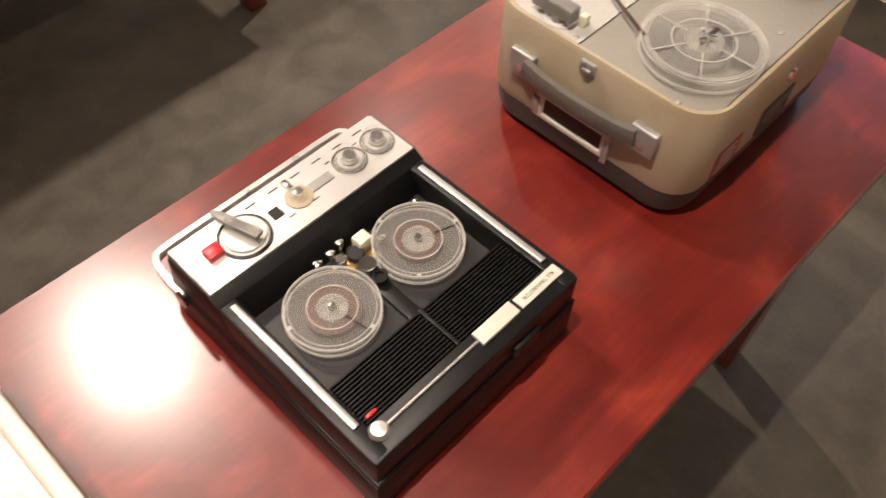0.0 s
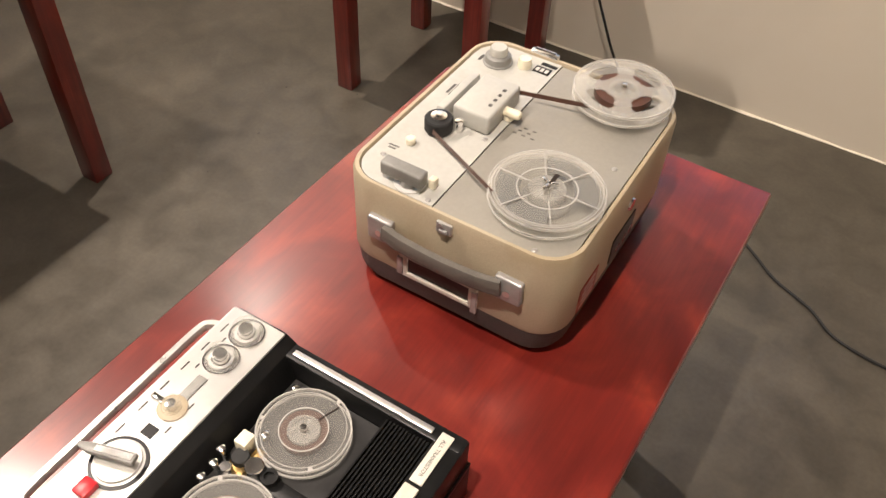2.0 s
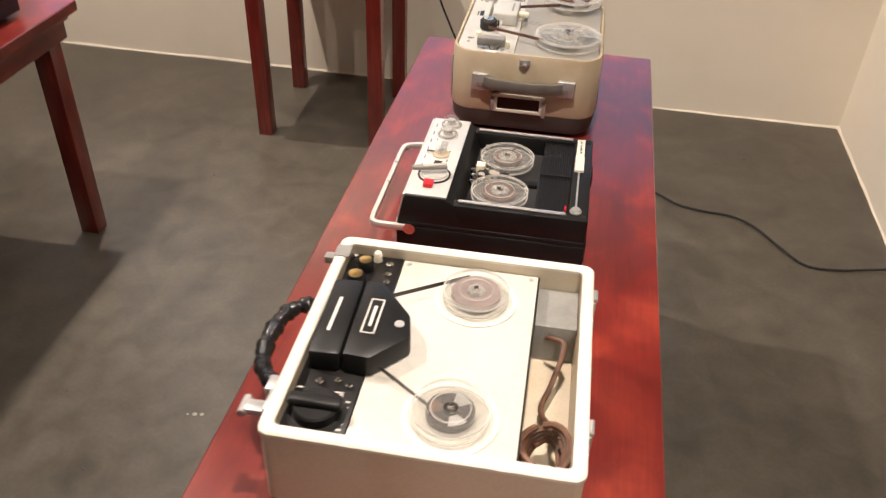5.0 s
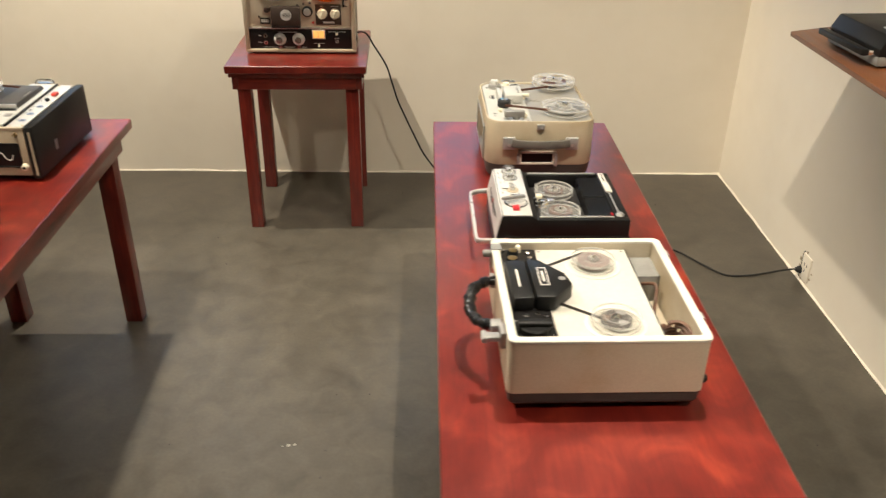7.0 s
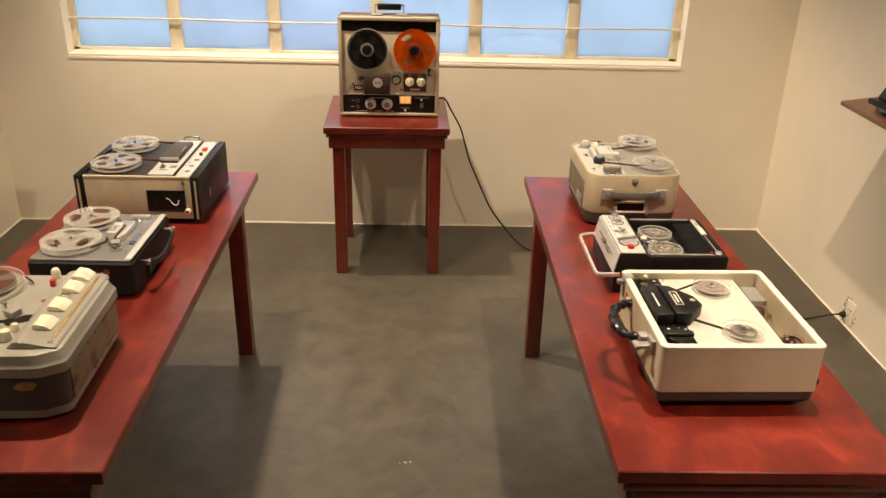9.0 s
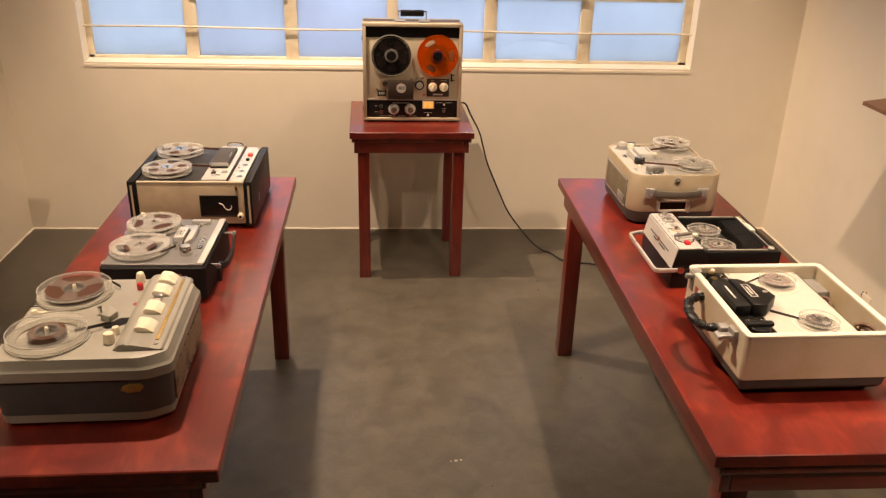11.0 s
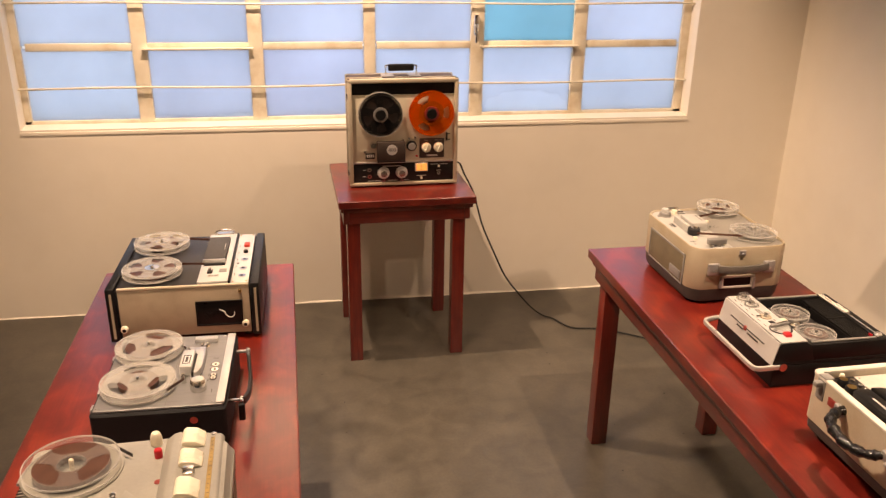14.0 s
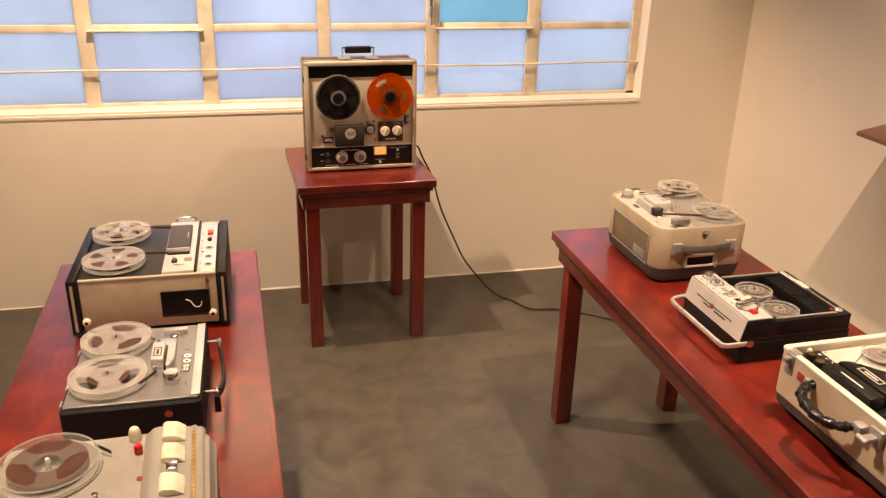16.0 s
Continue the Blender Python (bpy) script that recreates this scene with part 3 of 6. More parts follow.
for z in ROWS_Z[1:-1]:
    for c in range(6):
        deep = 0.040 if c in (1, 4) else 0.010
        bm = box(B(), COLS[c] + 0.031, COLS[c + 1] - 0.031, WY - 0.010, WY + 0.018, z - 0.016, z + 0.016, 0.002)
        if c in (1, 4):
            box(bm, COLS[c] + 0.012, COLS[c + 1] - 0.012, WY - deep, WY - 0.008, z - 0.010, z - 0.003, 0.002)
        part("transom", bm, FRAME, win)

def bare_edge(c):
    """The outline of the scraped patch at the foot of two of the panes, left to right."""
    if c == 4:
        return [(0.875 - 0.21 * math.cos(a) + 0.006 * math.sin(9 * a), 0.893 + 0.105 * math.sin(a) ** 0.8 + 0.004 * math.sin(14 * a)) for a in np.linspace(0.12, math.pi - 0.12, 30)]
    return [(x, 0.899 + 0.018 * abs(noise.noise(Vector((x * 14, 2, 1)))) + 0.012 * (x > -0.55)) for x in np.linspace(-0.79, -0.39, 30)]


for c in range(6):
    for r in range(3):
        x0, x1, z0, z1 = COLS[c] + 0.008, COLS[c + 1] - 0.008, ROWS_Z[r] + 0.004, ROWS_Z[r + 1] - 0.004
        if r == 0 and c in (1, 4):
            edge = bare_edge(c)
            part("pane", prism(B(), [(x0, z0), (edge[0][0], z0)] + edge + [(edge[-1][0], z0), (x1, z0), (x1, z1), (x0, z1)], WY + 0.004, WY + 0.008, "y"), PANE, win, "frosted blue glass pane")
            part("bare_patch", prism(B(), [(edge[0][0], z0)] + edge + [(edge[-1][0], z0)], WY + 0.0045, WY + 0.0075, "y"), PANEBARE, win, "pale ragged patch of scraped glass")
        else:
            part("pane", box(B(), x0, x1, WY + 0.004, WY + 0.008, z0, z1), PANETEAL if (c, r) == (4, 1) else PANE, win, "frosted blue glass pane")
for z in (1.041, 1.395, 1.700):
    bm = sweep(B(), [(WX0, WY - 0.035, z)] + [(x, WY - 0.035, z + 0.003 * math.sin(5 * x)) for x in np.linspace(WX0 + 0.1, WX1 - 0.1, 14)] + [(WX1, WY - 0.035, z)], 0.0048, 8, 3)
    part("security_rod", bm, FRAME, win, "thin painted steel rod across the window")
bm = box(B(), 0.606, 0.626, WY - 0.045, WY - 0.016, 1.255, 1.345, 0.004)
cyl(bm, (0.616, WY - 0.052, 1.30), 0.006, 0.04, "y", 0.001)
sweep(bm, [(0.616, WY - 0.05, 1.302), (0.612, WY - 0.058, 1.27), (0.614, WY - 0.055, 1.225)], 0.006, 8)
part("window_latch", bm, CHROME, win, "old metal casement latch")
# the plastered ledge in the opening
bm = prism(B(), [(Y1 - 0.004, WZ0 - 0.022), (WY - 0.012, WZ0 - 0.022), (WY - 0.012, WZ0 + 0.006), (Y1 + 0.012, WZ0 - 0.002), (Y1 - 0.004, WZ0 - 0.010)], WX0, WX1, "x")
part("window_sill", bm, PLASTER, win, "cream plastered sill")
bd = part("backdrop", box(B(), X0 - 1, X1 + 1, 3.55, 3.56, -0.2, 3.4), glow("dusk_light", (0.70, 0.86, 1.0), 1.75))
tagged(bd, "pale blue evening light beyond the panes", "backdrop", kind="structure")


# ---- tables ----
TH = 0.72


def red_table(name, label, category, cx, cy, w, d, turn=0.0, leg=0.056, inset=(0.042, 0.062), apron=0.072, top=0.030, group=""):
    t = thing(name, label, category, pose(cx, cy, 0, 0, 0, turn), group)
    part("tabletop", slab(B(), w, d, 0.004, TH - top, TH, 0.0025, n=3), WOOD, t)
    ix, iy = inset
    zt = TH - top - 0.0005
    za = zt - apron
    for sx in (-1, 1):
        for sy in (-1, 1):
            x, y = sx * (w / 2 - ix - leg / 2), sy * (d / 2 - iy - leg / 2)
            part("leg", box(B(), x - leg / 2, x + leg / 2, y - leg / 2, y + leg / 2, 0.0, zt, 0.003), LEGWOOD, t)
    ax, ay = w / 2 - ix + 0.004, d / 2 - iy + 0.004
    for s in (-1, 1):
        part("apron", box(B(), s * ax - 0.011, s * ax + 0.011, -ay - 0.011, ay + 0.011, za, zt, 0.002), WOOD, t)
        part("apron", box(B(), -ax + 0.0115, ax - 0.0115, s * ay - 0.011, s * ay + 0.011, za, zt - 0.0006, 0.002), APRONWOOD, t)
        # a moulding under the top
        part("moulding", box(B(), s * (ax + 0.016) - 0.005, s * (ax + 0.016) + 0.005, -ay - 0.021, ay + 0.021, zt - 0.022, zt, 0.003), WOOD, t)
        part("moulding", box(B(), -ax - 0.0105, ax + 0.0105, s * (ay + 0.016) - 0.005, s * (ay + 0.016) + 0.005, zt - 0.022, zt - 0.0003, 0.003), WOOD, t)
    return t


red_table("display_table", "long red-stained wooden table with three tape recorders on it", "table", 1.028, 0.814, 0.557, 1.632, inset=(0.040, 0.032), group="long tables")
red_table("display_table", "long red-stained wooden table carrying three old recorders", "table", -0.487, 0.802, 0.560, 1.646, 0.9, inset=(0.052, 0.036), group="long tables")
red_table("square_table", "small square red-stained table carrying an upright recorder", "table", 0.213, 2.505, 0.546, 0.562, 1.5, leg=0.052, inset=(0.034, 0.046))


# ---- tape recorders ----
REC = "tape recorder"
BRIGHTWIRE = mat("bright_plated_wire", (0.72, 0.70, 0.66), 0.30, metal=0.55, vary=0.06, scale=40, fine=200)


def knob(parent, name, c, r, h, material, cap=None, axis="z", label="", skirt=0.0):
    """A turned knob with an eased top, an optional skirt and a metal cap."""
    pr = [(r * 0.98, 0), (r, h * 0.15), (r * 0.94, h * 0.86), (r * 0.82, h), (0, h)]
    if skirt:
        pr = [(r + skirt, 0), (r + skirt, h * 0.12), (r, h * 0.2)] + pr[2:]
    k = part(name, lathe(B(), pr, c, axis, 26), material, parent, label)
    if cap:
        d = Vector({"z": (0, 0, 1), "y": (0, 1, 0), "x": (1, 0, 0)}[axis]) * (h - 0.0004)
        part("cap", lathe(B(), [(r * 0.72, 0), (r * 0.72, 0.001), (r * 0.5, 0.0016), (0, 0.0012)], Vector(c) + d, axis, 22), cap, k)
    return k


def rubber_feet(parent, w, d, h, r=0.011, inset=0.03):
    for sx in (-1, 1):
        for sy in (-1, 1):
            part("foot", cyl(B(), (sx * (w / 2 - inset), sy * (d / 2 - inset), 0.0), r, h + 0.001, b=0.002, seg=16), RUBBER, parent)


# -- the cream portable at the far end of the table
def cream_recorder():
    w, d, h = 0.294, 0.346, 0.170
    t = thing("tape_recorder", "cream leatherette portable reel tape recorder with grey base and handle", REC, pose(1.031, 1.340, TH, 0, 0, 0.8), "tape recorders")
    rubber_feet(t, w, d, 0.006, inset=0.045)

    def lp(inset, z, r=0.044):
        return [(x, y, z) for x, y in rrect(w - 2 * inset, d - 2 * inset, r - inset * 0.5, 8)]
    part("base", loft(B(), [lp(0.016, 0.005), lp(0.009, 0.008), lp(0.004, 0.020), lp(0.0015, 0.047)]), DARKGREY, t, "dark grey vinyl base")
    bm = loft(B(), [lp(0.001, 0.047), lp(0.0, 0.050), lp(0.0, h - 0.006), lp(0.002, h), lp(0.006, h), lp(0.0075, h - 0.003), lp(0.0075, h - 0.012)])
    part("case", bm, CREAM, t, "cream leatherette case with a rounded rim")
    zd = h - 0.004

    def deck_loop(x0, x1):
        return [(min(max(x, x0), x1), y) for x, y in rrect(w - 0.018, d - 0.018, 0.037, 8)]
    bm = B()
    pts = list(dict.fromkeys((round(x, 5), round(y, 5)) for x, y in deck_loop(-0.0245, 1)))
    prism(bm, pts, zd - 0.006, zd, "z")
    part("reel_deck", bm, DECKGREY, t, "plain warm grey metal deck plate")
    bm = B()
    pts = list(dict.fromkeys((round(x, 5), round(y, 5)) for x, y in deck_loop(-1, -0.0255)))
    prism(bm, pts, zd - 0.006, zd + 0.0015, "z")
    part("control_panel", bm, PALEGREY, t, "pale grey control panel")
    zp = zd + 0.0015
    k = knob(t, "volume_knob", (-0.102, 0.124, zp), 0.0185, 0.012, KNOBGREY, skirt=0.002)
    part("cap", lathe(B(), [(0.0120, 0), (0.0122, 0.009), (0.0105, 0.012), (0, 0.0122)], (-0.102, 0.124, zp + 0.011), "z", 26), PALEGREY, k, "ivory knob top")
    knob(t, "tone_knob", (-0.067, 0.134, zp), 0.0095, 0.013, IVORY)
    bm = box(B(), -0.054, -0.031, 0.131, 0.146, zp, zp + 0.001, 0.0003)
    c = part("tape_counter", bm, FACEBLACK, t, "black counter window with white digits")
    bm = B()
    for i in range(3):
        box(bm, -0.0515 + i * 0.0066, -0.0470 + i * 0.0066, 0.134, 0.142, zp + 0.001, zp + 0.0013)
    part("digit_wheel", bm, INKWHITE, c)
    part("slot_plate", box(B(), -0.050, -0.028, 0.150, 0.156, zp, zp + 0.0012), BLACK, t)
    # head cover with its blind nameplate, and the slim guard beside it
    hc = part("head_cover", box(B(), -0.0850, -0.034, -0.024, 0.058, zp, zp + 0.027, 0.004, 3), PALEGREY, t, "pale grey block over the tape heads")
    bars(hc, "nameplate", [(-0.046, 0.018 + 0.012 * i, 0.0045, 0.005, zp + 0.027) for i in (-1.5, -0.5, 0.5, 1.5)], INK)
    part("head_guard", prism(B(), [(-0.036, zp), (-0.030, zp + 0.022), (0.058, zp + 0.022), (0.063, zp)], -0.1035, -0.0925, "x", 0.002), PALEGREY, t)
    part("record_slot", box(B(), -0.118, -0.110, 0.022, 0.050, zp, zp + 0.0008), BLACK, t)
    # pinch wheel and guide
    k = part("pinch_wheel", lathe(B(), [(0.0165, 0.002), (0.0175, 0.004), (0.0175, 0.018), (0.016, 0.020), (0.011, 0.020), (0.0, 0.020)], (-0.090, -0.046, zp), "z", 30), RUBBER, t, "black rubber pinch wheel")
    part("cap", lathe(B(), [(0.010, 0), (0.010, 0.003), (0.004, 0.0036), (0.004, 0.0052), (0, 0.0056)], (-0.090, -0.046, zp + 0.0195), "z", 24), CHROME, k)
    part("tape_guide", lathe(B(), [(0.004, 0), (0.004, 0.014), (0.0055, 0.014), (0.0055, 0.017), (0, 0.0175)], (-0.068, -0.034, zp), "z", 16), CHROME, t)
    bm = cyl(B(), (-0.030, 0.021, zp), 0.007, 0.010, b=0.001)
    box(bm, -0.040, -0.012, 0.012, 0.024, zp + 0.008, zp + 0.018, 0.004, 3)
    part("pause_lever", bm, IVORY, t, "ivory lever")
    part("record_button", cyl(B(), (-0.104, -0.086, zp), 0.006, 0.009, b=0.0012), IVORY, t)
    # selector lever on its round plate
    part("selector_plate", cyl(B(), (-0.066, -0.145, zp), 0.019, 0.0015, b=0.0004), SILVERPAINT, t)
    bm = box(B(), -0.099, -0.044, -0.158, -0.141, zp + 0.008, zp + 0.026, 0.003, 3)
    cyl(bm, (-0.066, -0.148, zp), 0.010, 0.010)
    part("selector_lever", bm, KNOBGREY, t, "long grey selector lever")
    part("selector_stop", box(B(), -0.045, -0.036, -0.142, -0.132, zp, zp + 0.014, 0.002), IVORY, t)
    for x, y, z in ((0.118, 0.009, zd), (-0.034, -0.158, zp), (-0.034, -0.030, zp), (0.10, -0.16, zd), (-0.120, -0.12, zp)):
        part("deck_screw", screw(B(), x, y, z, 0.0035), SATIN, t)
    bars(t, "panel_print", [(-0.118 + 0.0, -0.100, 0.014, 0.0018, zp), (-0.118, -0.105, 0.010, 0.0018, zp), (-0.122, 0.036, 0.003, 0.022, zp), (-0.125, 0.12, 0.004, 0.014, zp)]
         + [(-0.012 + 0.004 * i, 0.004 + 0.007 * (i % 3), 0.005, 0.0015, zd) for i in range(7)], INK)
    # tape run
    part("tape_run", strand(B(), (-0.088, -0.063, zp + 0.010), (0.028, -0.125, zd + 0.020)), TAPE, t, "brown magnetic tape threaded through the heads")
    part("tape_run", strand(B(), (-0.040, 0.062, zp + 0.012), (0.050, 0.078, zd + 0.020)), TAPE, t, "brown magnetic tape threaded through the heads")
    # front: clasp, handle, nameplate frame
    y = -d / 2
    bm = box(B(), -0.012, 0.008, y - 0.004, y + 0.001, 0.148, 0.163, 0.0015)
    cyl(bm, (-0.006, y - 0.003, 0.160), 0.003, -0.003, "y")
    box(bm, -0.007, 0.003, y - 0.007, y - 0.003, 0.150, 0.155, 0.001)
    part("clasp", bm, SATIN, t, "chrome lid clasp")
    for x in (-0.085, 0.084):
        bm = box(B(), x - 0.017, x + 0.017, y - 0.009, y + 0.001, 0.093, 0.128, 0.003, 3)
        br = part("handle_bracket", bm, SATIN, t, "chrome handle bracket")
        part("rivet", lathe(B(), [(0.0045, 0), (0.003, 0.0015), (0, 0.002)], (x, y - 0.0108, 0.108), "y", 14), SILVER, br)
    bm = sweep(B(), [(-0.078, y - 0.010, 0.114), (-0.050, y - 0.013, 0.111), (0.0, y - 0.014, 0.109), (0.048, y - 0.013, 0.111), (0.077, y - 0.010, 0.114)], 0.01, per=5, flat=(0.010, 0.021))
    part("handle", bm, mat("grey_brown_strap", (0.125, 0.115, 0.10), 0.5, vary=0.1, scale=30, fine=300, bump=0.2), t, "grey strap handle")
    bm = B()
    for a0, a1, b0, b1 in ((-0.060, 0.046, 0.081, 0.088), (-0.060, 0.046, 0.049, 0.056), (-0.060, -0.049, 0.049, 0.088), (0.035, 0.046, 0.049, 0.088)):
        box(bm, a0, a1, y - 0.005, y + 0.001, b0, b1, 0.0015)
    f = part("vent_frame", bm, RIMWHITE, t, "cream frame round a dark slot")
    part("vent_slot", box(B(), -0.0495, 0.0355, y - 0.0015, y + 0.001, 0.0555, 0.0815), FACEBLACK, f)
    part("frame_clip", box(B(), -0.062, -0.054, y - 0.007, y - 0.0035, 0.052, 0.080, 0.001), SATIN, f)
    part("frame_clip", box(B(), 0.040, 0.048, y - 0.007, y - 0.0035, 0.045, 0.080, 0.001), SATIN, f)
    # right side: lock, socket plate, red label; left side: grille; back clasp
    x = w / 2
    part("side_lock", lathe(B(), [(0.009, 0), (0.008, 0.003), (0.004, 0.0034), (0, 0.003)], (x - 0.0005, 0.010, 0.125), "x", 20), CHROME, t)
    sp = part("socket_plate", box(B(), x - 0.001, x + 0.0018, -0.030, 0.040, 0.055, 0.095, 0.001), DARKGREY, t)
    bm = B()
    for k in range(3):
        ring(bm, (x + 0.0018, -0.016 + k * 0.020, 0.075), 0.0035, 0.006, 0.002, "x", 16)
    part("socket", bm, CHROME, sp)
    part("sticker", box(B(), x - 0.0005, x + 0.0008, -0.120, -0.070, 0.050, 0.092), BADGERED, t, "dull red sticker")
    bm = B()
    for k in range(4):
        box(bm, x + 0.0008, x + 0.0012, -0.115 + 0.002 * k, -0.078, 0.056 + 0.009 * k, 0.0585 + 0.009 * k)
    part("sticker_print", bm, INKWHITE, t)
    g = part("side_grille", box(B(), -x - 0.002, -x + 0.001, -0.120, 0.105, 0.048, 0.135, 0.001), mat("olive_grille_cloth", (0.17, 0.14, 0.085), 0.8, vary=0.1, scale=14, fine=900, bump=0.5), t, "woven grille cloth in a dark frame")
    bm = B()
    for a0, a1, b0, b1 in ((-0.124, 0.109, 0.133, 0.138), (-0.124, 0.109, 0.045, 0.050), (-0.124, -0.119, 0.045, 0.138), (0.104, 0.109, 0.045, 0.138)):
        box(bm, -x - 0.004, -x + 0.001, a0, a1, b0, b1, 0.001)
    part("grille_frame", bm, KNOBGREY, g)
    part("grille_badge", box(B(), -x - 0.005, -x, -0.110, -0.040, 0.055, 0.080, 0.002), KNOBGREY, g)
    bm = box(B(), -0.075, -0.035, d / 2 - 0.006, d / 2 + 0.003, h - 0.008, h + 0.004, 0.001)
    cyl(bm, (-0.070, d / 2 + 0.001, h + 0.003), 0.003, 0.030, "x", seg=12)
    part("hinge", bm, CHROME, t)
    # reels
    base = pose(1.031, 1.340, TH, 0, 0, 0.8)
    tape_reel("clear plastic tape reel, nearly empty, on the cream recorder", base @ pose(0.075, -0.086, zd + 0.007), 0.066, 0.012, 0, 0.4, 0.9, 0, 0, CLEAR, 0.021, MILKY, FILMGREY, ribs=6)
    for k in range(3):
        pg = part("spindle_prong", box(B(), 0.003, 0.011, -0.0016, 0.0016, 0.0, 0.006, 0.0008), CHROME, t)
        pg.matrix_basis = Matrix.Translation((0.075, -0.086, zd + 0.0225)) @ Matrix.Rotation(k * 2.094 + 0.5, 4, "Z")
    part("reel_slot", box(B(), 0.0725, 0.0775, -0.084, -0.060, zd + 0.0205, zd + 0.0213), TAPEDARK, t)
    tape_reel("milky plastic tape reel with large windows, on the cream recorder", base @ pose(0.074, 0.128, zd + 0.014, 0, 0, 20), 0.0635, 0.012, 4, 0.40, 0.80, 0.74, 0.036, MILKY, 0.018, MILKY, TAPE)
    for yy in (-0.086, 0.128):
        part("turntable", cyl(B(), (0.075, yy, zd), 0.030, 0.006, b=0.002, seg=30), KNOBGREY, t)


cream_recorder()


# -- the black recorder with the silver panel
def black_recorder():
    M = pose(1.032, 0.851, TH - 0.003, 0, 0, 0.6)
    t = thing("tape_recorder", "black plastic reel tape recorder with silver panel and wire handle", REC, M, "tape recorders")
    rubber_feet(t, 0.29, 0.26, 0.004, 0.009)
    part("base", box(B(), -0.150, 0.150, -0.134, 0.134, 0.004, 0.060, 0.004), BLACK, t)
    part("base_lip", box(B(), -0.148, 0.1505, -0.1325, 0.1325, 0.0605, 0.068, 0.002), BLACK, t)
    # upper body round the well
    part("end_wall", box(B(), -0.062, 0.146, -0.131, -0.112, 0.066, 0.108, 0.0025), BLACK, t)
    part("end_wall", box(B(), -0.062, 0.146, 0.112, 0.131, 0.066, 0.108, 0.0025), BLACK, t)
    part("edge_wall", box(B(), 0.117, 0.148, -0.1305, 0.1305, 0.066, 0.1075, 0.0025), BLACK, t)
    bm = prism(B(), [(-0.150, 0.062), (-0.139, 0.112), (-0.134, 0.116), (-0.074, 0.1165), (-0.060, 0.108), (-0.046, 0.066)], -0.1315, 0.1315, "y", 0.0015)
    part("panel_housing", bm, BLACK, t)
    part("reel_well", box(B(), -0.058, 0.064, -0.1115, 0.1115, 0.060, 0.076), DECKDARK, t, "dark recessed reel deck")
    # silver panel and its slanted front
    sp = part("control_panel", box(B(), -0.1365, -0.0715, -0.129, 0.128, 0.1155, 0.1190, 0.0008), SILVERPAINT, t, "bright silver control panel")
    bm = prism(B(), [(-0.1505, 0.058), (-0.1525, 0.059), (-0.1405, 0.1160), (-0.1378, 0.1160)], -0.128, 0.128, "y")
    fp = part("front_plate", bm, SILVERPAINT, t, "silver front plate with fine lettering")
    lb = bars(fp, "lettering_bars", [(0.0, 0.0, 0.16, 0.003, 0.0), (-0.03, -0.008, 0.05, 0.004, 0.0), (0.03, -0.008, 0.03, 0.004, 0.0)], INK, "x")
    for stroke in lb:
        stroke.matrix_basis = Matrix.Translation((-0.1478, 0, 0.090)) @ Matrix.Rotation(radians(11), 4, "Y")
    dot = part("badge_dot", lathe(B(), [(0.007, 0), (0.006, 0.002), (0, 0.0025)], (0, 0, 0), "z", 18), BADGERED, fp)
    dot.matrix_basis = Matrix.Translation((-0.1465, 0.01, 0.088)) @ Matrix.Rotation(radians(-79), 4, "Y")
    zp = 0.119
    for y in (0.106, 0.068):
        k = part("dial_knob", lathe(B(), [(0.0172, 0), (0.0172, 0.005), (0.0150, 0.0085), (0.0140, 0.014), (0.0120, 0.0155), (0, 0.0150)], (-0.103, y, zp), "z", 30), KNOBGLASS, sp, "clear plastic dial knob")
        part("bezel", ring(B(), (-0.103, y, zp + 0.0001), 0.0173, 0.0185, 0.0022, seg=36), CHROME, k)
        part("cap", lathe(B(), [(0.0080, 0), (0.0086, 0.004), (0.0070, 0.0112), (0.0035, 0.0118), (0, 0.0108)], (-0.103, y, zp + 0.0005), "z", 20), CHROME, k)
        part("bright_ring", ring(B(), (-0.103, y, zp + 0.0004), 0.0095, 0.0128, 0.0030, seg=32), SILVERPAINT, k)
    bm = box(B(), -0.1085, -0.0975, 0.015, 0.043, zp, zp + 0.0015, 0.0005)
    m = part("level_window", bm, KNOBGREY, sp, "grey level meter window")
    part("window_glass", box(B(), -0.1075, -0.0985, 0.017, 0.041, zp + 0.0017, zp + 0.0022), GLASS, m)
    k = part("tone_knob", lathe(B(), [(0.0145, 0), (0.0145, 0.002), (0.0135, 0.0025), (0, 0.0025)], (-0.103, 0.001, zp), "z", 28), CREAM, sp, "small knob on a cream disc")
    part("cap", lathe(B(), [(0.0095, 0), (0.0095, 0.009), (0.008, 0.011), (0, 0.011)], (-0.103, 0.001, zp + 0.0026), "z", 22), KNOBGLASS, k)
    part("core", lathe(B(), [(0.0060, 0), (0.0050, 0.008), (0, 0.009)], (-0.103, 0.001, zp + 0.0027), "z", 18), CHROME, k)
    part("speed_switch", box(B(), -0.1275, -0.114, -0.002, 0.004, zp, zp + 0.006, 0.0012), CHROME, sp)
    part("counter_window", box(B(), -0.1095, -0.0965, -0.034, -0.022, zp, zp + 0.0012), FACEBLACK, sp, "small dark counter window")
    k = part("function_knob", lathe(B(), [(0.0235, 0), (0.0235, 0.0015), (0.0215, 0.002), (0.0210, 0.005), (0, 0.005)], (-0.102, -0.066, zp), "z", 36), SILVERPAINT, sp, "large clear and chrome function knob")
    part("dial_ring", ring(B(), (-0.102, -0.066, zp + 0.0001), 0.0235, 0.0268, 0.0014), FACEBLACK, k)
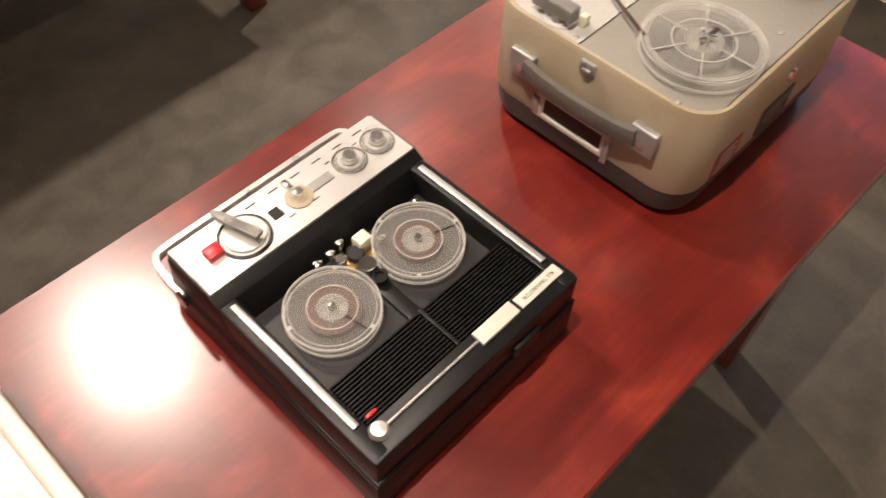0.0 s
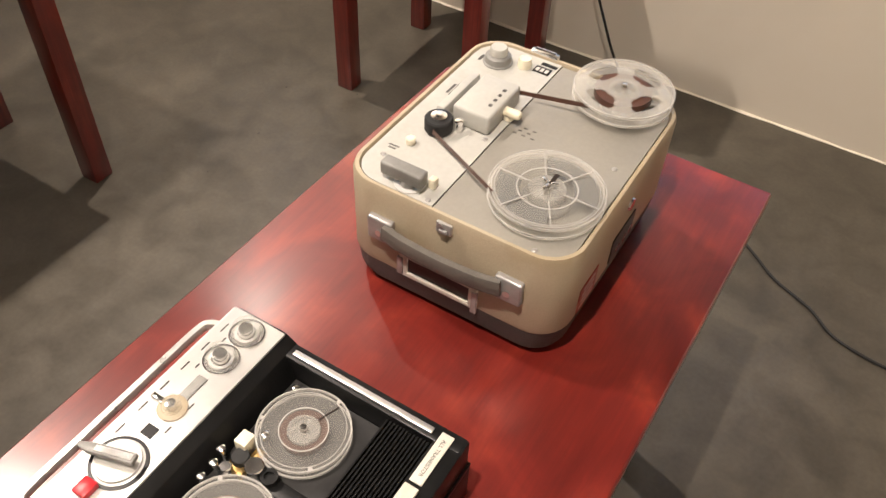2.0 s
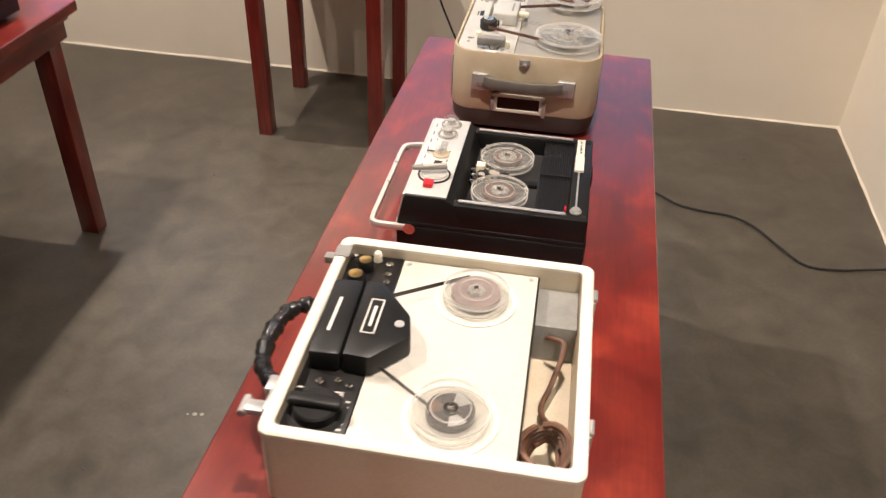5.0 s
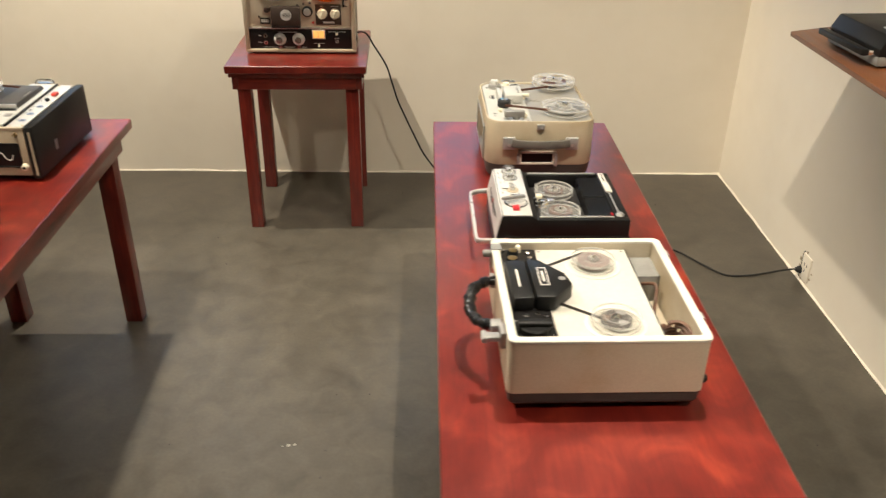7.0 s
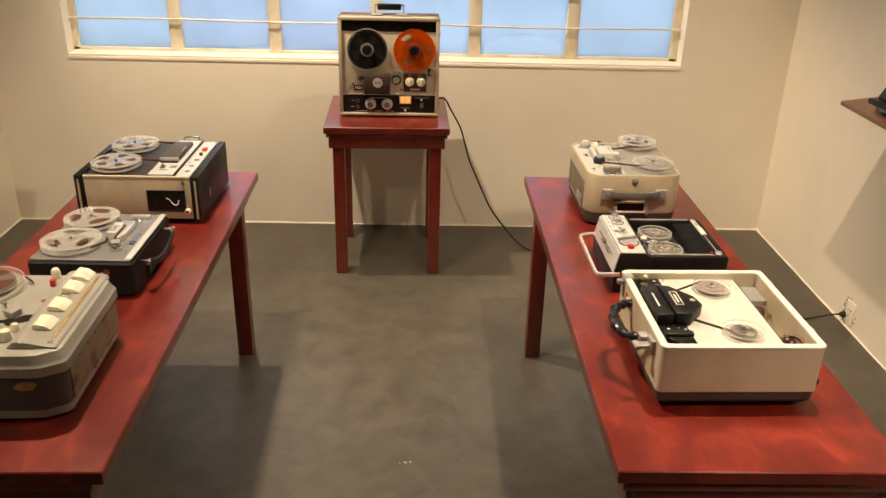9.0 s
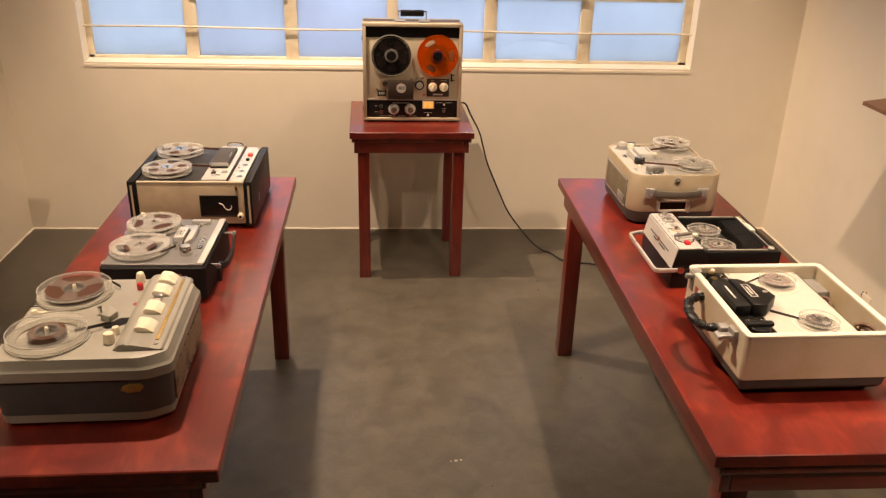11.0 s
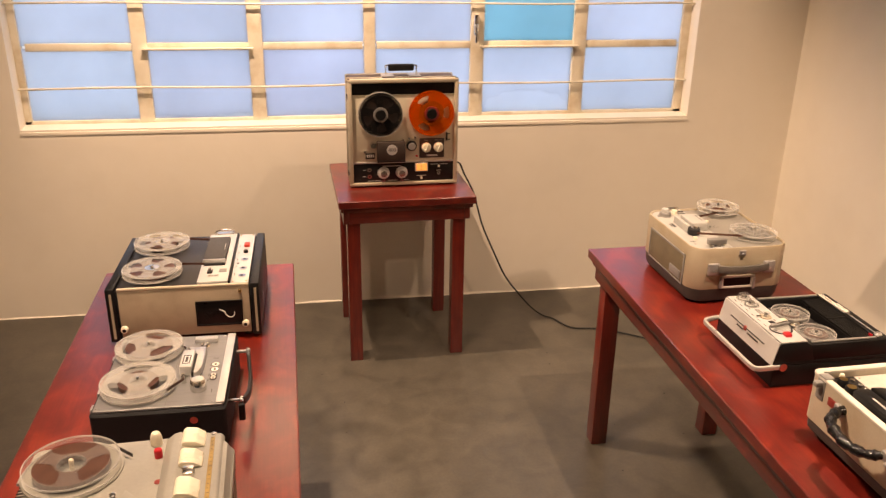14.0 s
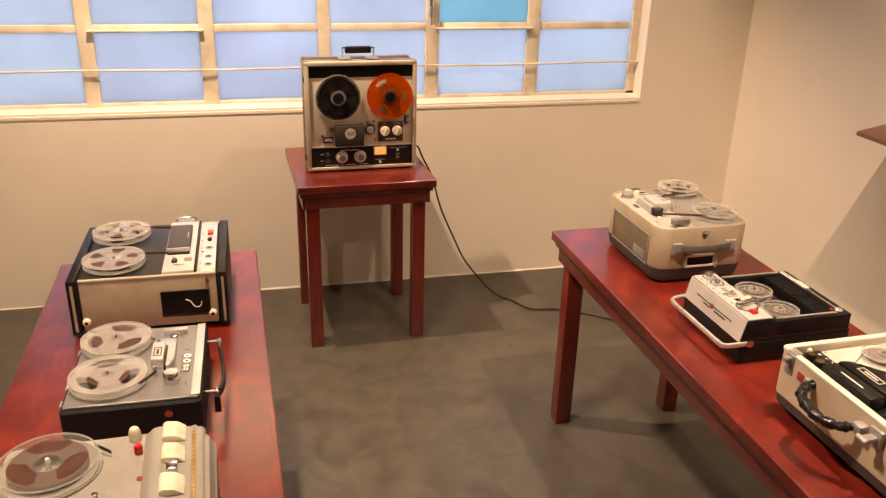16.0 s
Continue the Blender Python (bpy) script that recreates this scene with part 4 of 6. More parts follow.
    part("dome", lathe(B(), [(0.0205, 0.0052), (0.0200, 0.009), (0.0180, 0.0115), (0, 0.0118)], (-0.102, -0.066, zp), "z", 36), KNOBGLASS, k)
    at = Matrix.Translation((-0.102, -0.066, zp + 0.0119)) @ Matrix.Rotation(radians(107), 4, "Z")
    part("pointer", prism(B(), [(-0.0055, -0.020), (0.0055, -0.020), (0.0050, 0.024), (0.0022, 0.036), (-0.0022, 0.036), (-0.0050, 0.024)], 0.0, 0.0065, "z", 0.0012), KNOBGREY, k, "grey lever bar").matrix_basis = at
    part("pointer_line", box(B(), -0.0030, 0.0030, -0.018, 0.018, 0.0066, 0.0074), CHROME, k).matrix_basis = at
    part("record_button", box(B(), -0.113, -0.098, -0.108, -0.091, zp, zp + 0.008, 0.0015), RED, sp, "red record button")
    bars(sp, "panel_print", [(-0.128, 0.10 - 0.028 * i, 0.0016, 0.012, zp) for i in range(6)] + [(-0.090, 0.012 - 0.03 * i, 0.0016, 0.008, zp) for i in range(4)] + [(-0.118, 0.088, 0.0016, 0.006, zp), (-0.118, 0.05, 0.0016, 0.006, zp)], INK)
    # silver rails along the two ends
    for s in (-1, 1):
        part("rail", box(B(), -0.054, 0.113, s * 0.1195 - 0.0035, s * 0.1195 + 0.0035, 0.1085, 0.1115, 0.001), SILVER, t, "bright aluminium rail")
    # reel well furniture
    zw = 0.076
    bm = cyl(B(), (-0.012, 0.006, zw), 0.0095, 0.018, b=0.001)
    cyl(bm, (-0.032, -0.010, zw), 0.006, 0.022, b=0.001)
    part("capstan", bm, CHROME, t)
    part("pinch_roller", cyl(B(), (-0.031, 0.008, zw), 0.009, 0.015, b=0.001), RUBBER, t)
    bm = box(B(), -0.044, -0.030, 0.014, 0.030, zw, zw + 0.022, 0.0015)
    part("tape_head", bm, IVORY, t, "white tape head block")
    bm = B()
    for x, y, hh in ((-0.045, -0.012, 0.020), (-0.048, 0.002, 0.022), (-0.024, 0.036, 0.020), (-0.046, -0.028, 0.018), (-0.034, 0.095, 0.018)):
        part("tape_post", lathe(B(), [(0.0022, 0), (0.0022, hh - 0.006), (0.0042, hh - 0.006), (0.0042, hh), (0.002, hh + 0.001), (0, hh + 0.001)], (x, y, zw), "z", 12), CHROME, t)
    bm = box(B(), -0.040, -0.020, -0.006, 0.004, zw, zw + 0.008, 0.001)
    box(bm, -0.026, -0.014, 0.014, 0.026, zw, zw + 0.010, 0.001)
    part("head_bracket", bm, BRASS, t)
    part("mode_button", lathe(B(), [(0.0085, 0), (0.0085, 0.014), (0.005, 0.014), (0.005, 0.011), (0, 0.011)], (0.005, 0.0065, zw), "z", 22), BLACK, t)
    part("deck_bridge", box(B(), 0.006, 0.062, -0.004, 0.012, zw, zw + 0.006, 0.001), BLACK, t)
    # ribbed grille, slat by slat
    g = part("grille_bed", box(B(), 0.0655, 0.1165, -0.1115, 0.1115, 0.070, 0.0985), FACEBLACK, t)
    slat = None
    for half in (-1, 1):
        for k in range(13):
            x = 0.0680 + k * 0.00385
            if slat is None:
                slat = part("slat", box(B(), -0.0011, 0.0011, -0.0535, 0.0535, 0.098, 0.1045, 0.0005, 1), BLACK, g)
                slat.matrix_basis = Matrix.Translation((x, half * 0.0565, 0))
            else:
                again(slat, "slat", g, Matrix.Translation((x, half * 0.0565, 0)))
    part("grille_divider", box(B(), 0.0655, 0.1165, -0.0022, 0.0022, 0.098, 0.1052, 0.0005), BLACK, g)
    # white plates, rod and knob along the edge
    zt = 0.1078
    npl = part("name_plate", box(B(), 0.121, 0.1345, 0.066, 0.124, zt, zt + 0.002, 0.0006), RIMWHITE, t, "white plate with small lettering")
    lettering("ALL TRANSISTOR", 0.0056, INK, npl, Matrix.Translation((0.1278, 0.095, zt + 0.0021)) @ Matrix.Rotation(radians(-90), 4, "Z"))
    part("slide_key", box(B(), 0.120, 0.1355, 0.012, 0.061, zt, zt + 0.005, 0.001), RIMWHITE, t, "white slide key")
    bm = cyl(B(), (0.128, -0.108, zt + 0.001), 0.0016, 0.120, "y", seg=10)
    part("slide_rod", bm, SILVER, t)
    part("rod_end", lathe(B(), [(0.0085, 0), (0.0095, 0.003), (0.007, 0.007), (0, 0.008)], (0.128, -0.108, zt - 0.0008), "z", 22), SILVER, t)
    part("pilot_lamp", box(B(), 0.110, 0.1135, -0.108, -0.096, 0.1045, 0.1105, 0.001), RED, t, "small red key")
    part("side_catch", box(B(), 0.1455, 0.1525, 0.04, 0.075, 0.066, 0.086, 0.001), BLACK, t)
    # wire handle folded down in front
    bm = sweep(B(), [(-0.128, 0.1335, 0.058), (-0.165, 0.1325, 0.056), (-0.187, 0.127, 0.054), (-0.1935, 0.112, 0.053), (-0.194, 0.05, 0.053), (-0.194, -0.05, 0.053), (-0.1935, -0.112, 0.053), (-0.187, -0.127, 0.054), (-0.165, -0.1325, 0.056), (-0.128, -0.1335, 0.058)], 0.005, 8, 7, flat=(0.0080, 0.0105))
    hd = part("carrying_handle", bm, BRIGHTWIRE, t, "bright wire carrying handle, folded down")
    for s in (-1, 1):
        part("pivot", lathe(B(), [(0.010, 0), (0.009, 0.004), (0.004, 0.005), (0, 0.005)], (-0.128, s * 0.134 - (0.005 if s < 0 else 0.0), 0.058), "y", 18), CHROME, hd)
    tape_reel("small clear plastic reel with brown tape, on the black recorder", M @ pose(0.004, -0.052, zw + 0.010, 0, 0, 10), 0.0465, 0.010, 0, 0.4, 0.9, 0, 0.0275, CLEAR, 0.015, MILKY, TAPE, slot=True)
    tape_reel("small clear plastic reel, nearly empty, on the black recorder", M @ pose(0.004, 0.060, zw + 0.010, 0, 0, 70), 0.0465, 0.010, 0, 0.4, 0.9, 0, 0.0235, CLEAR, 0.016, MILKY, TAPE, slot=True)
    for yy in (-0.052, 0.060):
        part("turntable", cyl(B(), (0.004, yy, zw), 0.014, 0.0095, b=0.001), BLACK, t)


black_recorder()


# -- the open white suitcase recorder
def white_recorder():
    M = pose(1.026, 0.368, TH, 0, 0, 1.2)
    w, d, h = 0.336, 0.350, 0.154
    t = thing("tape_recorder", "off-white suitcase tape recorder, open, with dark base", REC, M, "tape recorders")
    rubber_feet(t, w, d, 0.012, 0.013, 0.04)

    def lp(inset, z, r=0.013):
        return [(x, y, z) for x, y in rrect(w - 2 * inset, d - 2 * inset, max(r - inset * 0.5, 0.002), 5)]
    part("base", loft(B(), [lp(0.020, 0.012), lp(0.012, 0.014), lp(0.004, 0.024), lp(0.0025, 0.044)]), DARKGREY, t, "dark grey vinyl base band")
    part("case", loft(B(), [lp(0.0015, 0.044), lp(0.0, 0.046), lp(0, h - 0.006), lp(0.0005, h - 0.0055), lp(0.013, h - 0.0055), lp(0.0135, 0.060)], cap1=True), OFFWHITE, t, "off-white vinyl case with stains")
    part("rim", loft(B(), [lp(-0.0015, h - 0.006), lp(-0.0015, h - 0.002), lp(0.001, h), lp(0.011, h), lp(0.0135, h - 0.002), lp(0.0135, h - 0.006)], False, False), RIMWHITE, t, "pale plastic rim")
    zd = 0.136
    # deck over the left and middle; an open bay on the right
    part("deck_plate", box(B(), -0.0815, 0.0985, -0.1605, 0.1605, zd - 0.004, zd, 0.001), WHITEDECK, t, "white enamelled deck plate")
    part("bay_wall", box(B(), 0.0985, 0.1005, -0.160, 0.160, 0.062, zd - 0.0005), BLACKMATT, t)
    part("bay_shelf", box(B(), 0.101, 0.154, 0.085, 0.160, 0.062, 0.118, 0.001), KNOBGREY, t, "grey box inside the cable bay")
    pn = part("control_panel", box(B(), -0.1540, -0.0825, -0.1605, 0.1605, zd - 0.004, zd + 0.0008, 0.0008), FACEBLACK, t, "black control panel")
    # head cover in two lobes
    hc = part("head_cover", prism(B(), [(-0.112, 0.074), (-0.088, 0.070), (-0.046, 0.020), (-0.038, -0.018), (-0.076, -0.062), (-0.108, -0.060)], zd, zd + 0.030, "z", 0.004), BLACK, t, "black plastic head cover")
    part("cover_lobe", prism(B(), [(-0.152, 0.072), (-0.1145, 0.075), (-0.1105, -0.060), (-0.148, -0.062)], zd, zd + 0.028, "z", 0.005), BLACK, hc)
    bm = B()
    for a0, a1, b0, b1 in ((-0.097, -0.080, 0.037, 0.039), (-0.097, -0.080, -0.023, -0.021), (-0.097, -0.095, -0.023, 0.039), (-0.082, -0.080, -0.023, 0.039)):
        box(bm, a0, a1, b0, b1, zd + 0.030, zd + 0.0306)
    part("plate_outline", bm, INKWHITE, hc)
    bars(hc, "cover_print", [(-0.0885, 0.008, 0.004, 0.036, zd + 0.030), (-0.134, 0.006, 0.004, 0.060, zd + 0.028)], INKWHITE)
    part("cover_screw", lathe(B(), [(0.006, 0), (0.006, 0.0008), (0.004, 0.0012), (0, 0.0008)], (-0.055, 0.000, zd + 0.030), "z", 18), SILVER, hc)
    # knobs
    zp = zd + 0.0008
    knob(pn, "volume_knob", (-0.133, 0.098, zp), 0.0125, 0.017, BLACK, BRASS, label="black knob with a brass top")
    knob(pn, "tone_knob", (-0.128, 0.131, zp), 0.0115, 0.015, BLACK, BRASS)
    part("pilot_button", lathe(B(), [(0.006, 0), (0.0055, 0.011), (0.004, 0.014), (0, 0.0145)], (-0.116, 0.151, zp), "z", 16), IVORY, pn)
    bm = B()
    for x, y, r, hh in ((-0.147, 0.150, 0.005, 0.008), (-0.096, 0.120, 0.0045, 0.006), (-0.094, 0.104, 0.004, 0.006), (-0.098, 0.142, 0.005, 0.005), (-0.108, -0.078, 0.004, 0.007), (-0.094, -0.083, 0.004, 0.006), (-0.128, -0.082, 0.005, 0.006)):
        part("toggle", lathe(B(), [(r, 0), (r, hh * 0.8), (r * 0.7, hh), (0, hh)], (x, y, zp), "z", 14), CHROME, pn)
    k = part("speed_dial", lathe(B(), [(0.0335, 0), (0.0335, 0.0008), (0.025, 0.001), (0.025, 0.012), (0.023, 0.014), (0, 0.014)], (-0.120, -0.124, zp), "z", 36), BLACK, pn, "large black speed dial")
    part("grip", box(B(), -0.150, -0.090, -0.132, -0.116, zp + 0.012, zp + 0.022, 0.004, 3), BLACK, k)
    bars(pn, "panel_print", [(-0.092, -0.104 - 0.008 * i, 0.009, 0.0022, zp) for i in range(6)] + [(-0.104, -0.092 - 0.003 * i, 0.012, 0.0014, zp) for i in range(3)] + [(-0.148, -0.092, 0.008, 0.002, zp)], INKWHITE)
    # deck rings, reels, tape
    for y in (0.098, -0.104):
        part("reel_recess", ring(B(), (0.023, y, zd), 0.047, 0.0535, 0.0012, seg=48), RIMWHITE, t)
    tape_reel("tiny clear reel with a purple-brown tape pack, on the suitcase recorder", M @ pose(0.023, 0.098, zd + 0.004), 0.042, 0.011, 0, 0.4, 0.9, 0, 0.031, CLEAR, 0.011, MILKY, mat("mauve_tape", (0.20, 0.145, 0.135), 0.4, vary=0.08, scale=40), group="tape reels")
    tape_reel("small clear reel with a spoked hub, on the suitcase recorder", M @ pose(0.023, -0.104, zd + 0.004, 0, 0, 25), 0.0425, 0.011, 0, 0.34, 0.66, 0.60, 0.0265, CLEAR, 0.008, CHROME, TAPEDARK)
    for k in range(3):
        bm = prism(B(), [(0.010 * math.cos(a), 0.010 * math.sin(a)) for a in (0.05, 0.5, 0.95)] + [(0.024 * math.cos(a), 0.024 * math.sin(a)) for a in (0.95, 0.65, 0.35, 0.05)], zd + 0.0132, zd + 0.0142, "z")
        bmesh.ops.rotate(bm, cent=(0, 0, 0), matrix=Matrix.Rotation(k * 2.094 + 0.5, 3, "Z"), verts=bm.verts)
        bmesh.ops.translate(bm, vec=(0.023, -0.104, 0), verts=bm.verts)
        part("reel_clip", bm, (SATIN, COPPER, SATIN)[k], t)
    part("tape_run", strand(B(), (-0.094, 0.060, zd + 0.012), (0.010, 0.130, zd + 0.010), 0.006), TAPEDARK, t, "dark magnetic tape")
    part("tape_run", strand(B(), (-0.066, -0.056, zd + 0.012), (0.012, -0.110, zd + 0.010), 0.006), TAPEDARK, t, "dark magnetic tape")
    bm = B()
    for x, y in ((0.090, 0.152), (0.090, -0.152), (-0.074, 0.152), (-0.074, -0.152)):
        part("deck_screw", screw(B(), x, y, zd, 0.0032), SATIN, t)
    # loose flex and plug in the bay
    bm = sweep(B(), [(0.118, 0.080, 0.105), (0.140, 0.060, 0.112), (0.130, 0.02, 0.085), (0.120, -0.02, 0.078), (0.135, -0.06, 0.088), (0.115, -0.09, 0.095)], 0.0035, 8)
    part("mains_flex", bm, COPPER, t, "loose brown flex")
    bm = B()
    for i in range(5):
        ph = i * 0.5
        sweep(bm, [(0.127 + (0.019 + 0.002 * i) * math.cos(a + ph), -0.112 + (0.040 - 0.002 * i) * math.sin(a + ph), 0.088 + 0.0085 * i + 0.004 * math.sin(2 * a + i)) for a in np.linspace(0, 6.0, 14)], 0.004, 7, 3)
    part("coiled_cord", bm, COPPER, t, "coiled brown mains cord")
    # handle, latches, corner plate
    bm = sweep(B(), [(-0.166, 0.066, 0.122), (-0.186, 0.062, 0.122), (-0.209, 0.046, 0.118), (-0.219, 0.014, 0.112), (-0.218, -0.022, 0.108), (-0.205, -0.055, 0.110), (-0.184, -0.076, 0.118)],
               lambda f: 0.0085 + 0.0022 * math.sin(f * 3.14) + 0.0013 * math.sin(f * 43) + 0.0008 * math.sin(f * 97), 12, 12)
    hd = part("carrying_handle", bm, mat("wrapped_black_tape", (0.010, 0.010, 0.011), 0.16, vary=0.1, scale=60, fine=160, bump=0.8), t, "black handle wrapped in shiny tape")
    part("handle_mount", box(B(), -0.178, -0.166, 0.058, 0.084, 0.110, 0.130, 0.003), SATIN, hd)
    part("handle_mount", box(B(), -0.190, -0.166, -0.096, -0.072, 0.110, 0.130, 0.003), SATIN, hd)
    part("mount_plate", box(B(), -0.1705, -0.167, 0.086, 0.112, 0.108, 0.126, 0.001), BADGERED, hd)
    bm = box(B(), -0.178, -0.166, -0.134, -0.102, 0.108, 0.140, 0.002)
    box(bm, -0.206, -0.172, -0.128, -0.110, 0.118, 0.128, 0.003)
    cyl(bm, (-0.204, -0.131, 0.123), 0.0055, 0.026, "y", 0.001)
    part("side_latch", bm, SATIN, t, "worn chrome latch")
    bm = box(B(), -0.1705, -0.1665, 0.128, 0.152, 0.104, 0.148, 0.001)
    box(bm, -0.1705, -0.150, 0.128, 0.152, h - 0.0005, h + 0.0018, 0.0008)
    box(bm, -0.186, -0.169, 0.133, 0.147, 0.134, 0.146, 0.003)
    part("corner_plate", bm, KNOBGREY, t, "dull metal strap over the rim")
    bm = B()
    for y in (0.120, -0.100):
        bm = box(B(), 0.166, 0.174, y - 0.012, y + 0.012, 0.118, 0.146, 0.002)
        cyl(bm, (0.172, y - 0.010, 0.148), 0.0035, 0.020, "y", 0.0008, seg=12)
        part("lid_hinge", bm, SATIN, t)
    for y in (0.150, 0.055, -0.15):
        part("side_knob", lathe(B(), [(0.009, 0), (0.0085, 0.008), (0.006, 0.012), (0, 0.0125)], (0.167, y, 0.075 if y > -0.1 else 0.055), "x", 16), BLACK, t)


white_recorder()


# -- the grey recorder with ivory piano keys
def grey_recorder():
    M = pose(-0.477, 0.302, TH, 0, 0, 1.8)
    w, d, h = 0.340, 0.366, 0.152
    t = thing("tape_recorder", "grey moulded tape recorder with ivory keys and blue-grey sides", REC, M, "tape recorders")
    rubber_feet(t, w, d, 0.006, 0.012, 0.05)

    def lp(i, z):
        # four sides with wide cut corners on the key side
        x, y, c, c2 = w / 2 - i, d / 2 - i, 0.040, 0.014
        return [(-x + c2, -y, z), (-x + c2 + 0.02, -y, z), (0.0, -y, z), (x - c - 0.02, -y, z), (x - c, -y + 0.003, z), (x - 0.006, -y + 0.022, z), (x, -y + 0.032, z), (x, 0, z), (x, y - 0.032, z), (x - 0.006, y - 0.022, z), (x - c, y - 0.003, z),
                (x - c - 0.02, y, z), (0, y, z), (-x + c2 + 0.02, y, z), (-x + c2, y, z), (-x + 0.004, y - 0.004, z), (-x, y - c2, z), (-x, 0, z), (-x, -y + c2, z), (-x + 0.004, -y + 0.004, z)]
    part("base_rim", loft(B(), [lp(0.016, 0.006), lp(0.010, 0.009), lp(0.008, 0.028)]), GREYSHELL, t, "pale grey base rim")
    part("side_band", loft(B(), [lp(0.008, 0.028), lp(0.0075, 0.030), lp(0.004, 0.105)]), BLUEGREY, t, "blue-grey vinyl side band")
    part("top_shell", loft(B(), [lp(0.004, 0.105), lp(0.0, 0.108), lp(0.0, 0.128), lp(0.003, 0.132), lp(0.004, 0.1345), lp(0.010, h - 0.002), lp(0.015, h)]), GREYSHELL, t, "grey moulded top shell")
    # raised ridge that carries the keys, sloping to the front
    bm = prism(B(), [(0.052, h - 0.004), (0.070, h + 0.013), (0.082, h + 0.015), (0.092, h + 0.0095), (0.150, h + 0.0045), (0.156, h - 0.004)], -0.148, 0.166, "y", 0.003)
    rd = part("key_ridge", bm, GREYSHELL, t)

    def top(x):
        return h + 0.0095 - (x - 0.092) / 0.058 * 0.005
    prof = [(-0.020, 0.0), (-0.018, 0.012), (-0.012, 0.0155), (0.006, 0.0125), (0.019, 0.003), (0.020, 0.0)]
    for y, l in ((0.146, 0.046), (0.086, 0.042), (0.006, 0.046), (-0.070, 0.046)):
        bm = prism(B(), [(x + 0.104, z + top(0.104) - 0.002) for x, z in prof], y - l / 2, y + l / 2, "y", 0.003)
        part("piano_key", bm, IVORY, t, "ivory piano key")
    part("level_eye", box(B(), 0.094, 0.112, 0.038, 0.060, h + 0.006, h + 0.0185, 0.002), CHROME, t, "small metal level indicator")
    bm = box(B(), 0.132, 0.1395, -0.118, 0.152, h + 0.0052, h + 0.0072, 0.0006)
    sc = part("scale_strip", bm, GOLD, t, "yellowed gold scale strip")
    bars(sc, "scale_mark", [(0.1358, -0.11 + 0.0118 * i, 0.003 + 0.002 * (i % 3 == 0), 0.0008, h + 0.0072) for i in range(23)], INK)
    bm = B()
    for y in (-0.132, 0.164):
        lathe(bm, [(0.0055, 0), (0.0055, 0.001), (0.004, 0.0012), (0.0035, 0.0004), (0, 0.0004)], (0.136, y, h + 0.005), "z", 16)
    part("shell_screw", bm, CHROME, t)
    # knobs and levers by the heads
    bm = lathe(B(), [(0.0105, 0), (0.010, 0.014), (0.0075, 0.021), (0.006, 0.0225), (0, 0.0225)], (0.040, 0.158, h), "z", 22)
    part("speed_knob", bm, IVORY, t, "ivory speed knob")
    part("record_key", lathe(B(), [(0.0068, 0), (0.0068, 0.013), (0.0055, 0.015), (0, 0.015)], (0.048, 0.118, h), "z", 18), RED, t, "red record key")
    part("badge", slab(B(), 0.018, 0.012, 0.005, h, h + 0.0012, 0.0004, 0.058, 0.047), BADGERED, t, "small copper-red badge")
    part("volume_knob", lathe(B(), [(0.0115, 0), (0.011, 0.016), (0.009, 0.020), (0, 0.0205)], (0.043, -0.112, h), "z", 22), IVORY, t)
    part("tone_knob", lathe(B(), [(0.0080, 0), (0.0076, 0.012), (0.006, 0.015), (0, 0.015)], (0.047, -0.078, h), "z", 20), IVORY, t)
    part("head_slot", prism(B(), [(0.012, -0.052), (0.024, -0.060), (0.058, -0.040), (0.062, -0.014), (0.040, -0.016)], h - 0.001, h + 0.0012, "z"), FACEBLACK, t)
    hd = part("head_hood", prism(B(), [(0.0, -0.020), (0.022, -0.034), (0.034, -0.008), (0.010, 0.020)], h, h + 0.014, "z", 0.003), GREYSHELL, t)
    part("hood_pin", lathe(B(), [(0.004, 0), (0.004, 0.016), (0.0055, 0.017), (0, 0.0185)], (-0.006, 0.004, h), "z", 14), CHROME, hd)
    part("tape_run", strand(B(), (-0.030, -0.085, h + 0.012), (0.030, -0.048, h + 0.008), 0.0066, 0.0012), TAPEDARK, t, "dark magnetic tape")
    part("tape_run", strand(B(), (0.006, 0.118, h + 0.008), (-0.020, 0.140, h + 0.011), 0.0066, 0.0012), TAPEDARK, t, "dark magnetic tape")
    bm = B()
    for i in range(6):
        box(bm, -0.160, -0.138 + 0.0024 * (i % 3), 0.044 + 0.0080 * i, 0.0470 + 0.0080 * i, h - 0.0005, h + 0.0008)
    part("vent_slot", bm, FACEBLACK, t, "row of dark vent slots")
    part("counter_slot", box(B(), -0.152, -0.122, -0.006, 0.006, h, h + 0.002, 0.0006), KNOBGREY, t)
    bm = box(B(), -0.146, -0.136, 0.006, 0.016, h, h + 0.009, 0.001)
    box(bm, -0.136, -0.116, 0.009, 0.013, h + 0.002, h + 0.005, 0.0006)
    part("stop_slider", bm, IVORY, t)
    # front badge, worn right side, left hinges
    y = -d / 2
    bm = prism(B(), [(0.072, 0.083), (0.078, 0.092), (0.090, 0.097), (0.112, 0.097), (0.116, 0.088), (0.108, 0.079), (0.084, 0.077)], y + 0.0015, y + 0.0055, "y", 0.001)
    part("front_badge", bm, GOLD, t, "tarnished gold badge")
    bm = box(B(), w / 2 - 0.010, w / 2 - 0.0015, -0.140, 0.140, 0.034, 0.104, 0.002)
    part("side_panel", bm, SIDEWORN, t, "worn and peeling brown side panel")
    bm = B()
    for k in range(26):
        yy = random.uniform(-0.138, 0.138)
        z = random.choice((0.036, 0.102)) + random.uniform(-0.002, 0.002)
